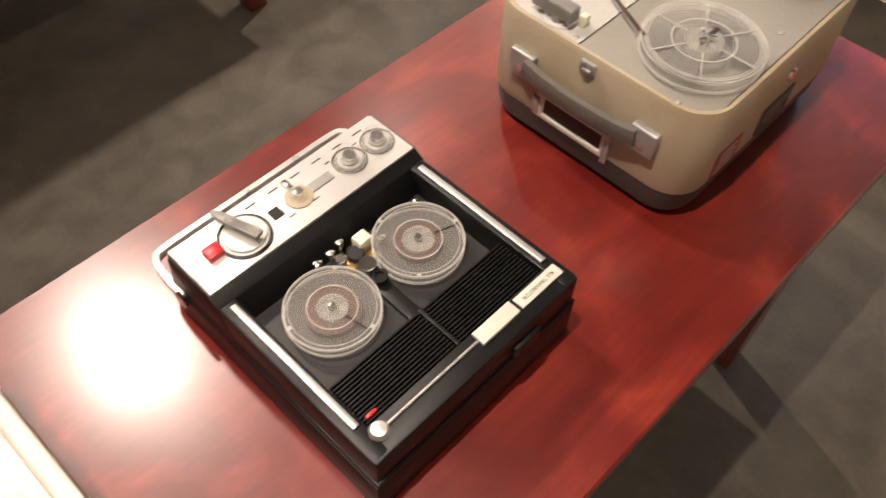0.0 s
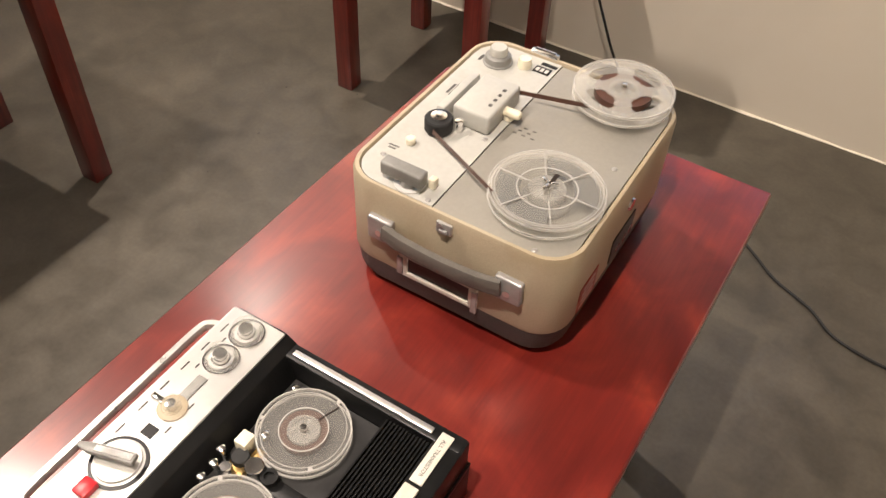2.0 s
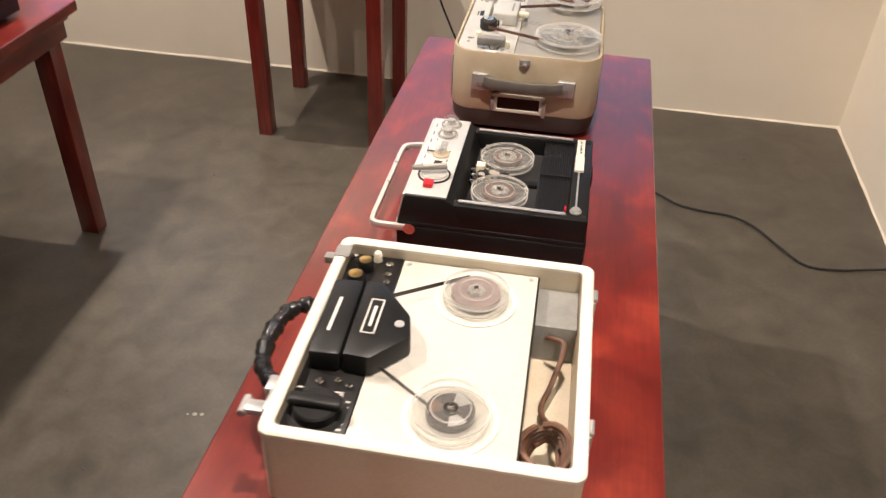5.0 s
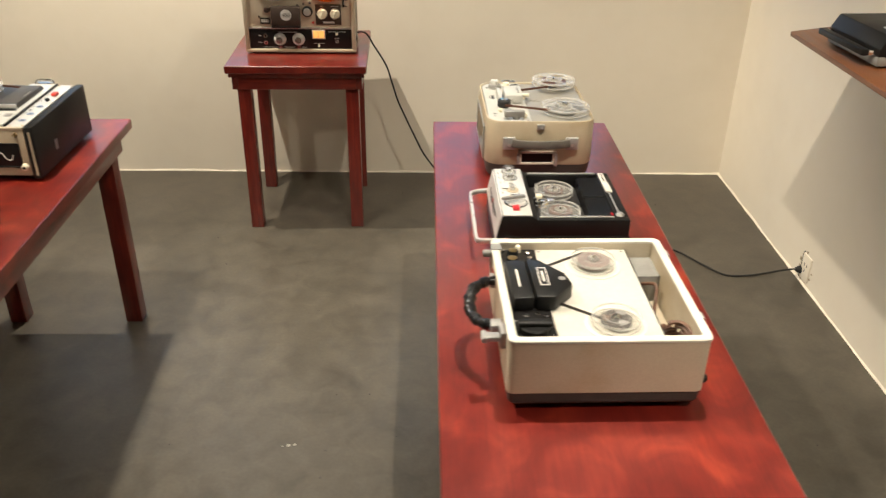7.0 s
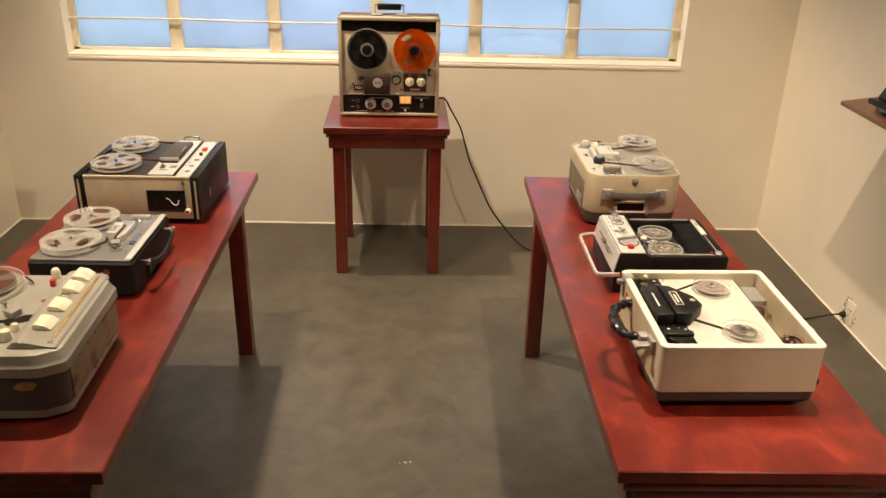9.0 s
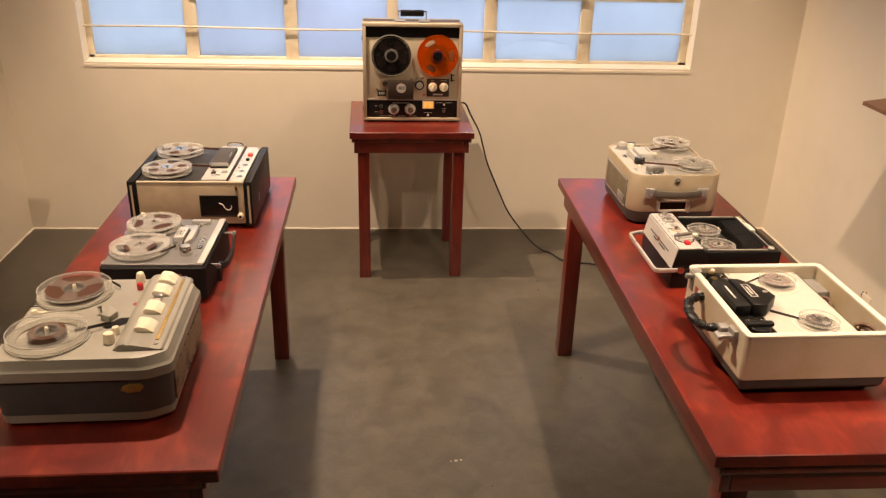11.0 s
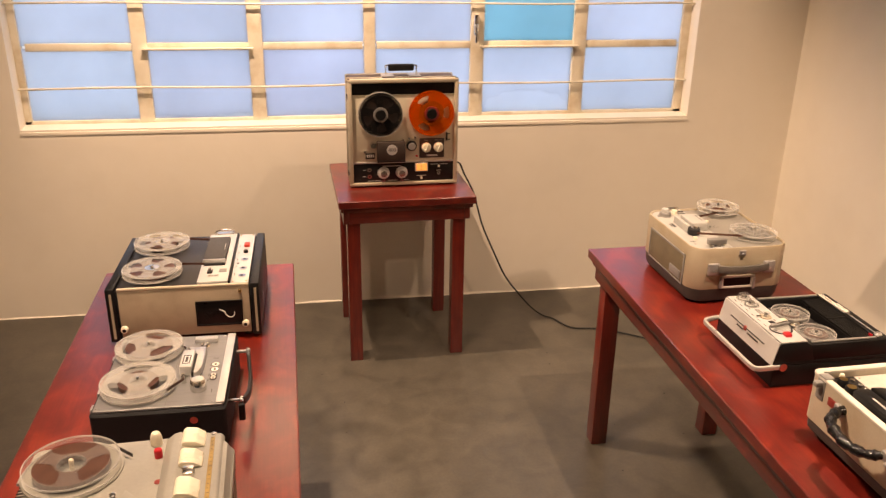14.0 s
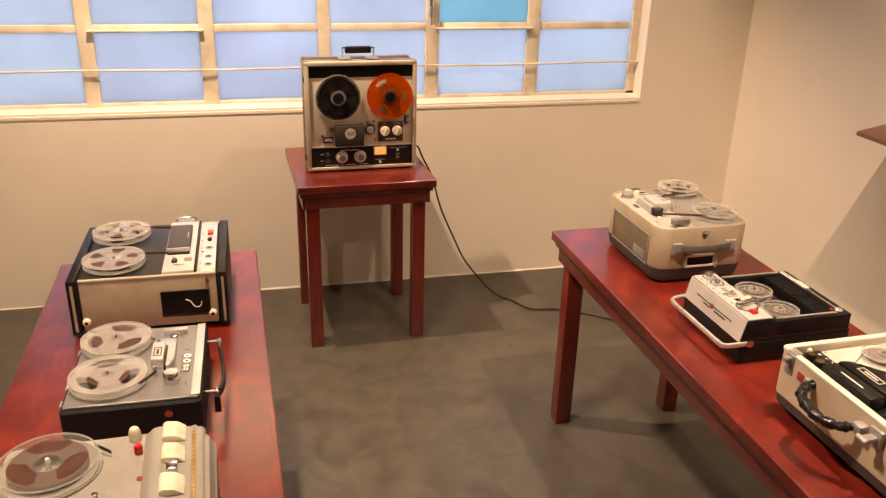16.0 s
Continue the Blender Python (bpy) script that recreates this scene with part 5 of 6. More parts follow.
        box(bm, w / 2 - 0.003, w / 2 + 0.0006, yy, yy + random.uniform(0.006, 0.018), z - 0.0015, z + 0.0018)
    tagged(part("torn_edge", bm, SIDEWORN, t), kind="stuff")
    bm = B()
    for yy in (-0.09, 0.12):
        bm = box(B(), -w / 2 - 0.006, -w / 2 + 0.002, yy - 0.010, yy + 0.010, 0.108, 0.130, 0.002)
        cyl(bm, (-w / 2 - 0.005, yy - 0.012, 0.131), 0.003, 0.024, "y", seg=10)
        part("lid_hinge", bm, SATIN, t)
    tape_reel("clear reel holding brown tape, on the grey keyed recorder", M @ pose(-0.085, 0.098, h + 0.005, 0, 0, 35), 0.076, 0.014, 3, 0.36, 0.80, 0.80, 0.060, CLEAR, 0.022, CLEAR, TAPE, pin=IVORY)
    tape_reel("clear reel with scraps of brown tape, on the grey keyed recorder", M @ pose(-0.080, -0.092, h + 0.005, 0, 0, -20), 0.076, 0.014, 3, 0.36, 0.80, 0.55, 0.036, CLEAR, 0.022, CLEAR, TAPE, pin=IVORY)
    for x, yy in ((-0.085, 0.098), (-0.080, -0.092)):
        part("reel_recess", ring(B(), (x, yy, h), 0.060, 0.079, 0.003, seg=56), GREYSHELL, t)


grey_recorder()


# -- the low black recorder with a silver deck
def silver_recorder():
    M = pose(-0.474, 0.812, TH, 0, 0, -0.6)
    w, d, h = 0.262, 0.318, 0.102
    t = thing("tape_recorder", "low black tape recorder with silver deck and side handle", REC, M, "tape recorders")
    rubber_feet(t, w, d, 0.006, 0.010)
    part("case", slab(B(), w, d, 0.010, 0.006, h - 0.006, 0.004), BLACKMATT, t, "black leatherette case")
    part("deck_plate", slab(B(), w - 0.012, d - 0.016, 0.004, h - 0.006, h, 0.0015), GREYMETAL, t, "brushed aluminium deck plate")
    part("edge_strip", box(B(), w / 2 - 0.020, w / 2 - 0.003, -d / 2 + 0.010, d / 2 - 0.010, h, h + 0.0035, 0.001), SILVERPAINT, t, "pale strip along the deck")
    part("deck_line", box(B(), 0.012, 0.0135, -d / 2 + 0.012, d / 2 - 0.012, h, h + 0.0006), KNOBGREY, t)
    # head cover
    hc = part("head_cover", box(B(), 0.026, 0.052, -0.034, 0.040, h, h + 0.024, 0.003), SILVERPAINT, t, "silver head cover")
    part("cover_top", prism(B(), [(0.050, -0.050), (0.064, -0.046), (0.072, -0.02), (0.072, 0.066), (0.030, 0.070), (0.050, 0.036)], h, h + 0.016, "z", 0.002), SILVER, hc)
    part("cover_joint", prism(B(), [(0.0525, -0.050), (0.057, -0.05), (0.057, 0.030), (0.040, 0.050), (0.036, 0.046), (0.0525, 0.028)], h, h + 0.0175, "z"), FACEBLACK, hc)
    bm = B()
    for a0, a1, b0, b1 in ((0.031, 0.047, 0.012, 0.014), (0.031, 0.047, -0.022, -0.020), (0.031, 0.033, -0.022, 0.014), (0.045, 0.047, -0.022, 0.014)):
        box(bm, a0, a1, b0, b1, h + 0.024, h + 0.0246)
    part("plate_outline", bm, INK, hc)
    bars(hc, "cover_print", [(0.039, -0.004, 0.005, 0.022, h + 0.024)], INK)
    k = knob(t, "function_knob", (0.071, -0.090, h), 0.0165, 0.024, CHROME, SILVER, label="tall chrome knob")
    bm = lathe(B(), [(0.005, 0), (0.005, 0.020), (0.003, 0.022), (0, 0.022)], (0.038, -0.060, h), "z", 16)
    lathe(bm, [(0.004, 0), (0.004, 0.016), (0, 0.017)], (0.020, 0.075, h), "z", 12)
    part("tape_guide", bm, CHROME, t)
    for y in (0.008, -0.014):
        b = part("socket", ring(B(), (0.096, y, h), 0.0035, 0.0075, 0.002, seg=20), CHROME, t)
        part("socket_hole", cyl(B(), (0.096, y, h + 0.0002), 0.0035, 0.0006, seg=14), FACEBLACK, b)
    b = part("twin_socket", slab(B(), 0.014, 0.026, 0.006, h, h + 0.002, 0.0005, 0.096, -0.044), FACEBLACK, t)
    part("socket_rim", ring(ring(B(), (0.096, -0.038, h + 0.002), 0.003, 0.0055, 0.001, seg=16), (0.096, -0.050, h + 0.002), 0.003, 0.0055, 0.001, seg=16), CHROME, b)
    bars(t, "deck_print", [(0.086, 0.01 - 0.022 * i, 0.0015, 0.010, h) for i in range(4)] + [(0.094, 0.038, 0.012, 0.0015, h), (0.098, -0.10, 0.0015, 0.012, h)], INK)
    bm = box(B(), 0.040, 0.090, 0.112, 0.130, h, h + 0.010, 0.002)
    part("speed_bar", bm, SILVER, t)
    part("speed_dome", lathe(B(), [(0.012, 0), (0.010, 0.005), (0.005, 0.008), (0, 0.009)], (0.064, 0.102, h), "z", 24), CHROME, t)
    bm = B()
    for x in (-0.118, 0.104):
        for y in (-0.142, 0.142):
            part("deck_screw", screw(B(), x, y, h, 0.003), SATIN, t)
    y = -d / 2
    bm = lathe(B(), [(0.008, 0), (0.008, 0.003), (0.005, 0.004), (0, 0.004)], (0.068, y - 0.0035, 0.074), "y", 18)
    part("front_lock", bm, CHROME, t)
    # side handle
    bm = box(B(), w / 2 - 0.002, w / 2 + 0.030, 0.098, 0.106, 0.078, 0.084, 0.002)
    cyl(bm, (w / 2 + 0.026, 0.094, 0.081), 0.005, 0.016, "y", 0.001, seg=12)
    part("handle_mount", bm, SATIN, t, "chrome handle mount")
    bm = box(B(), w / 2 - 0.002, w / 2 + 0.030, -0.112, -0.104, 0.078, 0.084, 0.002)
    cyl(bm, (w / 2 + 0.026, -0.116, 0.081), 0.005, 0.016, "y", 0.001, seg=12)
    part("handle_mount", bm, CHROME, t, "chrome handle mount")
    bm = sweep(B(), [(w / 2 + 0.026, 0.098, 0.080), (w / 2 + 0.029, 0.075, 0.070), (w / 2 + 0.035, 0.02, 0.062), (w / 2 + 0.036, -0.05, 0.062), (w / 2 + 0.030, -0.095, 0.072), (w / 2 + 0.026, -0.110, 0.080)], 0.006, 8, 6, flat=(0.008, 0.016))
    part("carrying_handle", bm, BLACK, t, "black strap handle")
    part("handle_tail", box(B(), w / 2 + 0.020, w / 2 + 0.033, -0.124, -0.114, 0.040, 0.078, 0.003), BLACK, t)
    bm = B()
    for yy in (0.08, -0.06, -0.12):
        part("lid_hinge", box(B(), -w / 2 - 0.004, -w / 2 + 0.001, yy - 0.010, yy + 0.010, 0.070, 0.094, 0.0015), SATIN, t)
    tape_reel("translucent white reel with three windows, on the silver-decked recorder", M @ pose(-0.054, 0.082, h + 0.006, 0, 0, 15), 0.073, 0.013, 3, 0.40, 0.80, 0.62, 0.050, MILKY, 0.017, MILKY, TAPE)
    tape_reel("translucent white reel with brown tape, on the silver-decked recorder", M @ pose(-0.050, -0.070, h + 0.006, 0, 0, 40), 0.0755, 0.013, 3, 0.40, 0.80, 0.62, 0.040, MILKY, 0.017, MILKY, TAPE)
    part("tape_run", strand(B(), (0.012, -0.108, h + 0.013), (0.040, -0.066, h + 0.013)), TAPE, t)
    part("tape_run", strand(B(), (0.004, 0.112, h + 0.013), (0.026, 0.070, h + 0.013)), TAPE, t)
    part("turntable", cyl(B(), (-0.054, 0.082, h), 0.030, 0.005, b=0.001), KNOBGREY, t)
    part("turntable", cyl(B(), (-0.050, -0.070, h), 0.030, 0.005, b=0.001), KNOBGREY, t)


silver_recorder()


# -- the large box recorder with the cloth front
def cloth_recorder():
    M = pose(-0.479, 1.318, TH, 0, 0, -0.4)
    w, d, h = 0.366, 0.362, 0.152
    t = thing("tape_recorder", "large black box tape recorder with tan cloth front", REC, M, "tape recorders")
    rubber_feet(t, w, d, 0.016, 0.014, 0.035)
    part("case", box(B(), -w / 2 + 0.004, w / 2 - 0.004, -d / 2 + 0.006, d / 2, 0.014, h - 0.006, 0.003), BLACKMATT, t, "black leatherette box")
    y = -d / 2
    fp = part("front_panel", box(B(), -0.160, 0.158, y + 0.0005, y + 0.007, 0.018, h - 0.004, 0.002), CLOTH, t, "tan woven cloth front")
    part("front_edge", box(B(), -0.160, 0.158, y - 0.001, y + 0.008, h - 0.0038, h + 0.0015, 0.0012), OFFWHITE, fp)
    for s in (-1, 1):
        c = part("end_frame", box(B(), s * 0.1745 - 0.0135, s * 0.1745 + 0.0085, y - 0.003, d / 2 + 0.002, 0.010, h + 0.002, 0.003), BLACK, t, "black end frame")
        part("inlay", box(B(), s * 0.1745 - 0.0045, s * 0.1745 + 0.0015, y - 0.0045, y - 0.0028, 0.020, h - 0.010), CLOTH, c)
        part("foot_button", lathe(B(), [(0.0, -0.010), (0.005, -0.010), (0.0085, -0.008), (0.0095, -0.003), (0.0095, 0.001)], (s * 0.148 - (0.004 if s < 0 else 0.004), y + 0.0, 0.044), "y", 22), IVORY, fp, "round ivory foot")
        part("button_hole", cyl(B(), (s * 0.148 - 0.004, y - 0.0108, 0.044), 0.0045, 0.0006, "y", seg=16), FACEBLACK, fp)
    # meter opening with a loose white wire behind it
    mw = part("meter_window", box(B(), 0.026, 0.137, y - 0.0018, y + 0.002, 0.044, 0.108, 0.001), FACEBLACK, fp, "black connector window with a loose white wire")
    bm = B()
    for a0, a1, b0, b1 in ((0.024, 0.139, 0.106, 0.110), (0.024, 0.139, 0.042, 0.046), (0.024, 0.028, 0.042, 0.110), (0.135, 0.139, 0.042, 0.110)):
        box(bm, a0, a1, y - 0.004, y + 0.001, b0, b1, 0.001)
    part("window_frame", bm, BLACK, mw)
    bm = sweep(B(), [(0.082, y - 0.003, 0.086), (0.094, y - 0.0035, 0.080), (0.098, y - 0.004, 0.071), (0.108, y - 0.004, 0.064), (0.117, y - 0.0035, 0.068), (0.119, y - 0.003, 0.078)], 0.0014, 8)
    part("loose_wire", bm, INKWHITE, mw)
    bm = B()
    for x, z in ((0.050, 0.074), (0.064, 0.072), (0.050, 0.060), (0.078, 0.078)):
        ring(bm, (x, y - 0.003, z), 0.0035, 0.006, 0.0015, "y", 16)
    part("connector", bm, BLACK, mw)
    part("front_lock", lathe(B(), [(0.0, -0.006), (0.004, -0.006), (0.005, 0.001)], (0.136, y, 0.134), "y", 14), BRASS, fp)
    # top
    part("reel_deck", box(B(), -0.158, 0.030, y + 0.008, d / 2 - 0.006, h - 0.006, h, 0.0015), DECKDARK, t, "black deck plate")
    mp = part("mechanism_plate", box(B(), 0.031, 0.106, y + 0.012, d / 2 - 0.010, h - 0.004, h + 0.006, 0.0015), SILVERPAINT, t, "silver mechanism plate")
    part("plate_edge", box(B(), 0.1065, 0.112, y + 0.009, d / 2 - 0.006, h - 0.006, h + 0.0065, 0.001), BLACK, t)
    cv = part("head_cover", prism(B(), [(-0.085, h + 0.006), (-0.080, h + 0.022), (0.085, h + 0.019), (0.095, h + 0.006)], 0.036, 0.092, "x", 0.002), DARKGREY, t, "dark grey head cover with a bright lip")
    for o in (cv,):
        o.location.y = 0.030
    part("cover_lip", box(B(), 0.035, 0.093, -0.0595, -0.0535, h + 0.006, h + 0.021, 0.001), SILVER, t)
    part("cover_mouth", box(B(), 0.038, 0.092, -0.066, -0.0600, h + 0.006, h + 0.011), FACEBLACK, t)
    bars(cv, "cover_print", [(0.085, 0.0, 0.0015, 0.05, h + 0.0205)], INKWHITE)
    bm = box(B(), 0.050, 0.096, d / 2 - 0.014, d / 2 + 0.006, h + 0.004, h + 0.008, 0.001)
    sweep(bm, [(0.044, d / 2 - 0.004, h + 0.004), (0.050, d / 2 - 0.002, h + 0.014), (0.07, d / 2 - 0.002, h + 0.016), (0.094, d / 2 - 0.002, h + 0.014), (0.100, d / 2 - 0.004, h + 0.004)], 0.0025, 8)
    part("rear_catch", bm, CHROME, t)
    bm = box(B(), 0.050, 0.064, -0.118, -0.094, h + 0.006, h + 0.0075, 0.0005)
    sl = part("tape_selector", bm, BLACK, mp)
    part("slider", box(B(), 0.0535, 0.0605, -0.110, -0.100, h + 0.0075, h + 0.016, 0.001), KNOBGREY, sl)
    part("lever_arm", box(B(), 0.056, 0.082, -0.139, -0.136, h + 0.006, h + 0.010, 0.0006), CHROME, mp)
    part("counter_window", box(B(), 0.080, 0.099, -0.112, -0.090, h + 0.006, h + 0.0072, 0.0004), KNOBGREY, mp)
    # silver strip with buttons
    st = part("control_strip", box(B(), 0.113, 0.157, y + 0.009, d / 2 - 0.006, h - 0.005, h + 0.0015, 0.001), SILVERPAINT, t, "silver control strip")
    zs = h + 0.0015
    part("record_button", box(B(), 0.132, 0.147, 0.070, 0.092, zs, zs + 0.008, 0.0015), mat("orange_red_plastic", (0.62, 0.055, 0.03), 0.4, vary=0.06, scale=40), st, "orange-red record button")
    part("black_button", cyl(B(), (0.139, 0.030, zs), 0.006, 0.008, b=0.001), BLACK, st)
    for y2 in (-0.022, -0.082, -0.132):
        j = part("jack", ring(B(), (0.139, y2, zs), 0.0045, 0.0095, 0.0022, seg=22), CHROME, st)
        part("jack_hole", cyl(B(), (0.139, y2, zs), 0.0045, 0.0008, seg=14), FACEBLACK, j)
    part("small_mark", box(B(), 0.120, 0.126, -0.05, -0.042, zs, zs + 0.0006), INK, st)
    bm = B()
    for x in (0.118, 0.152):
        for y2 in (y + 0.016, d / 2 - 0.014):
            part("strip_screw", screw(B(), x, y2, zs, 0.0025), BRASS, st)
    bars(st, "strip_print", [(0.120, 0.08 - 0.05 * i, 0.0012, 0.016, zs) for i in range(5)], INK)
    bm = B()
    for yy in (0.120, -0.085):
        bm = box(B(), -w / 2 - 0.010, -w / 2 + 0.002, yy - 0.014, yy + 0.014, 0.096, 0.126, 0.002)
        cyl(bm, (-w / 2 - 0.008, yy - 0.016, 0.128), 0.0035, 0.032, "y", seg=10)
        part("lid_hinge", bm, SATIN, t)
    part("side_emblem", box(B(), w / 2 - 0.001, w / 2 + 0.0018, -0.075, -0.060, 0.050, 0.078, 0.001), KNOBGREY, t)
    tape_reel("clear five-spoke tape reel, far one on the cloth-fronted recorder", M @ pose(-0.090, 0.092, h + 0.008, 0, 0, 12), 0.074, 0.013, 5, 0.42, 0.82, 0.55, 0.042, MILKY, 0.018, CHROME, TAPE)
    tape_reel("clear five-spoke tape reel with brown tape, on the cloth-fronted recorder", M @ pose(-0.086, -0.098, h + 0.008, 0, 0, 48), 0.074, 0.013, 5, 0.42, 0.82, 0.55, 0.055, MILKY, 0.018, CHROME, TAPE)
    part("tape_run", strand(B(), (-0.034, -0.060, h + 0.014), (0.040, -0.066, h + 0.013)), TAPE, t)
    part("tape_run", strand(B(), (-0.040, 0.128, h + 0.014), (0.038, 0.112, h + 0.013)), TAPE, t)
    part("turntable", cyl(B(), (-0.090, 0.092, h), 0.034, 0.0075, b=0.001), BLACK, t)
    part("turntable", cyl(B(), (-0.086, -0.098, h), 0.034, 0.0075, b=0.001), BLACK, t)


cloth_recorder()


# -- the upright recorder on the square table
def upright_recorder():
    M = pose(0.223, 2.408, TH, 0, 0, 1.0)
    w, h, d = 0.440, 0.437, 0.165
    t = thing("tape_recorder", "upright champagne and brown reel tape recorder with lit meter", REC, M, "tape recorders")
    for sx in (-1, 1):
        for yy in (0.02, d - 0.02):
            part("foot", cyl(B(), (sx * (w / 2 - 0.03), yy, 0.0), 0.011, 0.009, b=0.002, seg=16), RUBBER, t)
    part("cabinet", box(B(), -w / 2 + 0.004, w / 2 - 0.004, 0.012, d, 0.010, h - 0.004, 0.008, 3), VINYLBROWN, t, "dark brown vinyl cabinet")
    for yy in (d - 0.028, 0.052):
        bm = B()
        for a0, a1, b0, b1 in ((-w / 2, w / 2, h - 0.006, h - 0.002), (-w / 2, w / 2, 0.008, 0.012), (-w / 2, -w / 2 + 0.005, 0.008, h - 0.002), (w / 2 - 0.005, w / 2, 0.008, h - 0.002)):
            box(bm, a0, a1, yy - 0.003, yy + 0.003, b0, b1, 0.001)
        part("trim_band", bm, OFFWHITE, t)
    # front frame
    bm = B()
    f = 0.016
    box(bm, -w / 2, w / 2, -0.010, 0.016, h - f, h, 0.003)
    box(bm, -w / 2, w / 2, -0.010, 0.016, 0.007, 0.007 + f * 0.8, 0.003)
    box(bm, -w / 2, -w / 2 + f, -0.0098, 0.016, 0.007, h, 0.003)
    box(bm, w / 2 - f, w / 2, -0.0098, 0.016, 0.007, h, 0.003)
    part("front_frame", bm, OFFWHITE, t, "pale metal front frame")
    fp = part("front_panel", box(B(), -w / 2 + f - 0.001, w / 2 - f + 0.001, 0.000, 0.010, 0.102, 0.374, 0.001), CHAMPAGNE, t, "champagne-coloured front panel")
    part("top_recess", box(B(), -w / 2 + f - 0.001, w / 2 - f + 0.001, 0.006, 0.012, 0.3745, h - f + 0.001), FACEBLACK, t, "black recess above the panel")
    part("panel_strip", box(B(), -w / 2 + f, w / 2 - f, -0.004, 0.006, 0.0985, 0.1045, 0.001), SILVER, t)
    lo = part("lower_panel", box(B(), -w / 2 + f, w / 2 - f, -0.002, 0.010, 0.016, 0.0985, 0.001), FACEBLACK, t, "black lower panel with knobs")

    def dial(parent, name, x, z, r, hgt, material, cap=None, y=0.0, label=""):
        k = part(name, lathe(B(), [(0, -hgt), (r * 0.80, -hgt), (r * 0.9, -hgt * 0.86), (r, -hgt * 0.2), (r, 0.001)], (x, y, z), "y", 26), material, parent, label)
        if cap:
            part("cap", lathe(B(), [(0, -0.0012), (r * 0.6, -0.0008), (r * 0.62, 0.0004)], (x, y - hgt, z), "y", 22), cap, k)
        return k
    # head block with its round emblem
    hb = part("head_block", box(B(), -0.109, 0.004, -0.024, 0.001, 0.114, 0.190, 0.003), VINYLBROWN, fp, "brown head block with a round emblem")
    part("emblem", cyl(B(), (-0.050, -0.0256, 0.158), 0.0215, 0.002, "y", 0.0005), SILVERPAINT, hb)
    lettering("400", 0.021, INK, hb, Matrix.Translation((-0.050, -0.0258, 0.158)) @ Matrix.Rotation(radians(90), 4, "X"))
    part("block_base", box(B(), -0.109, 0.004, -0.028, 0.0, 0.108, 0.1135, 0.001), FACEBLACK, hb)
    dial(fp, "tape_roller", -0.124, 0.176, 0.013, 0.022, CHROME)
    dial(fp, "capstan_cover", 0.032, 0.167, 0.0215, 0.010, BLACK)
    dial(fp, "capstan_cap", 0.032, 0.167, 0.0165, 0.014, SILVER)
    c = part("tape_counter", box(B(), -0.155, -0.117, -0.005, 0.001, 0.118, 0.142, 0.001), FACEBLACK, fp, "tape counter with pale digits")
    bm = B()
    for i in range(4):
        box(bm, -0.150 + 0.008 * i, -0.1445 + 0.008 * i, -0.0056, -0.005, 0.125, 0.137)
    part("digit_wheel", bm, INKWHITE, c)
    dial(fp, "reset_knob", -0.158, 0.148, 0.0055, 0.010, CHROME)
    sb = part("switch_plate", box(B(), 0.064, 0.165, -0.004, 0.001, 0.116, 0.196, 0.001), VINYLBROWN, fp, "brown switch plate with two ivory knobs")
    for x in (0.091, 0.141):
        k = dial(sb, "selector_knob", x, 0.160, 0.0200, 0.016, IVORY, y=-0.004, label="ivory pointer knob")
        part("pointer", box(B(), x - 0.003, x + 0.003, -0.026, -0.018, 0.142, 0.178, 0.002, turn=Matrix.Rotation(radians(20), 4, "Y")), IVORY, k)
    bars(sb, "plate_print", [(0.115, 0.126, 0.045, 0.007, -0.004), (0.09, 0.189, 0.012, 0.002, -0.004), (0.14, 0.189, 0.03, 0.002, -0.004)], INKWHITE, "y")
    part("pilot_lamp", lathe(B(), [(0, -0.005), (0.004, -0.004), (0.005, 0.001)], (0.053, 0.0, 0.124), "y", 14), RED, fp, "small red pilot lamp")
    bm = box(B(), 0.172, 0.178, -0.006, 0.001, 0.185, 0.220, 0.001)
    box(bm, 0.178, 0.190, -0.004, 0.001, 0.188, 0.191)
    box(bm, 0.178, 0.190, -0.004, 0.001, 0.212, 0.215)
    part("tension_arm", bm, BLACK, fp)
    bm = B()
    for x, z in ((0.020, 0.200), (0.045, 0.204), (-0.005, 0.196)):
        lathe(bm, [(0, -0.018), (0.004, -0.018), (0.004, 0.001)], (x, 0, z), "y", 12)
    part("tape_post", bm, CHROME, fp)
    # lower controls
    for x in (-0.083, -0.009):
        k = dial(lo, "level_knob", x, 0.058, 0.0215, 0.020, SILVERPAINT, CHROME, -0.002, "ridged silver level knob")
        part("skirt", lathe(B(), [(0.0, -0.004), (0.0245, -0.003), (0.025, 0.0)], (x, -0.002, 0.058), "y", 30), SILVERPAINT, k)
    for z in (0.072, 0.045):
        part("jack", ring(B(), (-0.140, -0.0045, z), 0.0045, 0.0085, 0.003, "y", 20), CHROME, lo)
    for x in (-0.083, -0.009):
        part("small_jack", ring(B(), (x, -0.0045, 0.026), 0.003, 0.006, 0.003, "y", 16), CHROME, lo)
    for x, z in ((0.072, 0.032), (0.144, 0.080)):
        part("push_button", lathe(B(), [(0, -0.008), (0.0045, -0.008), (0.005, 0.001)], (x, -0.002, z), "y", 14), IVORY, lo)
    mt = part("level_meter", box(B(), 0.046, 0.099, -0.006, -0.0015, 0.060, 0.096, 0.001), OFFWHITE, lo, "level meter glowing warm yellow")
    part("lit_scale", box(B(), 0.051, 0.094, -0.0072, -0.0055, 0.064, 0.092), LAMPGLOW, mt)
    bars(mt, "needle", [(0.070, 0.076, 0.0012, 0.018, -0.0072)], INK, "y")
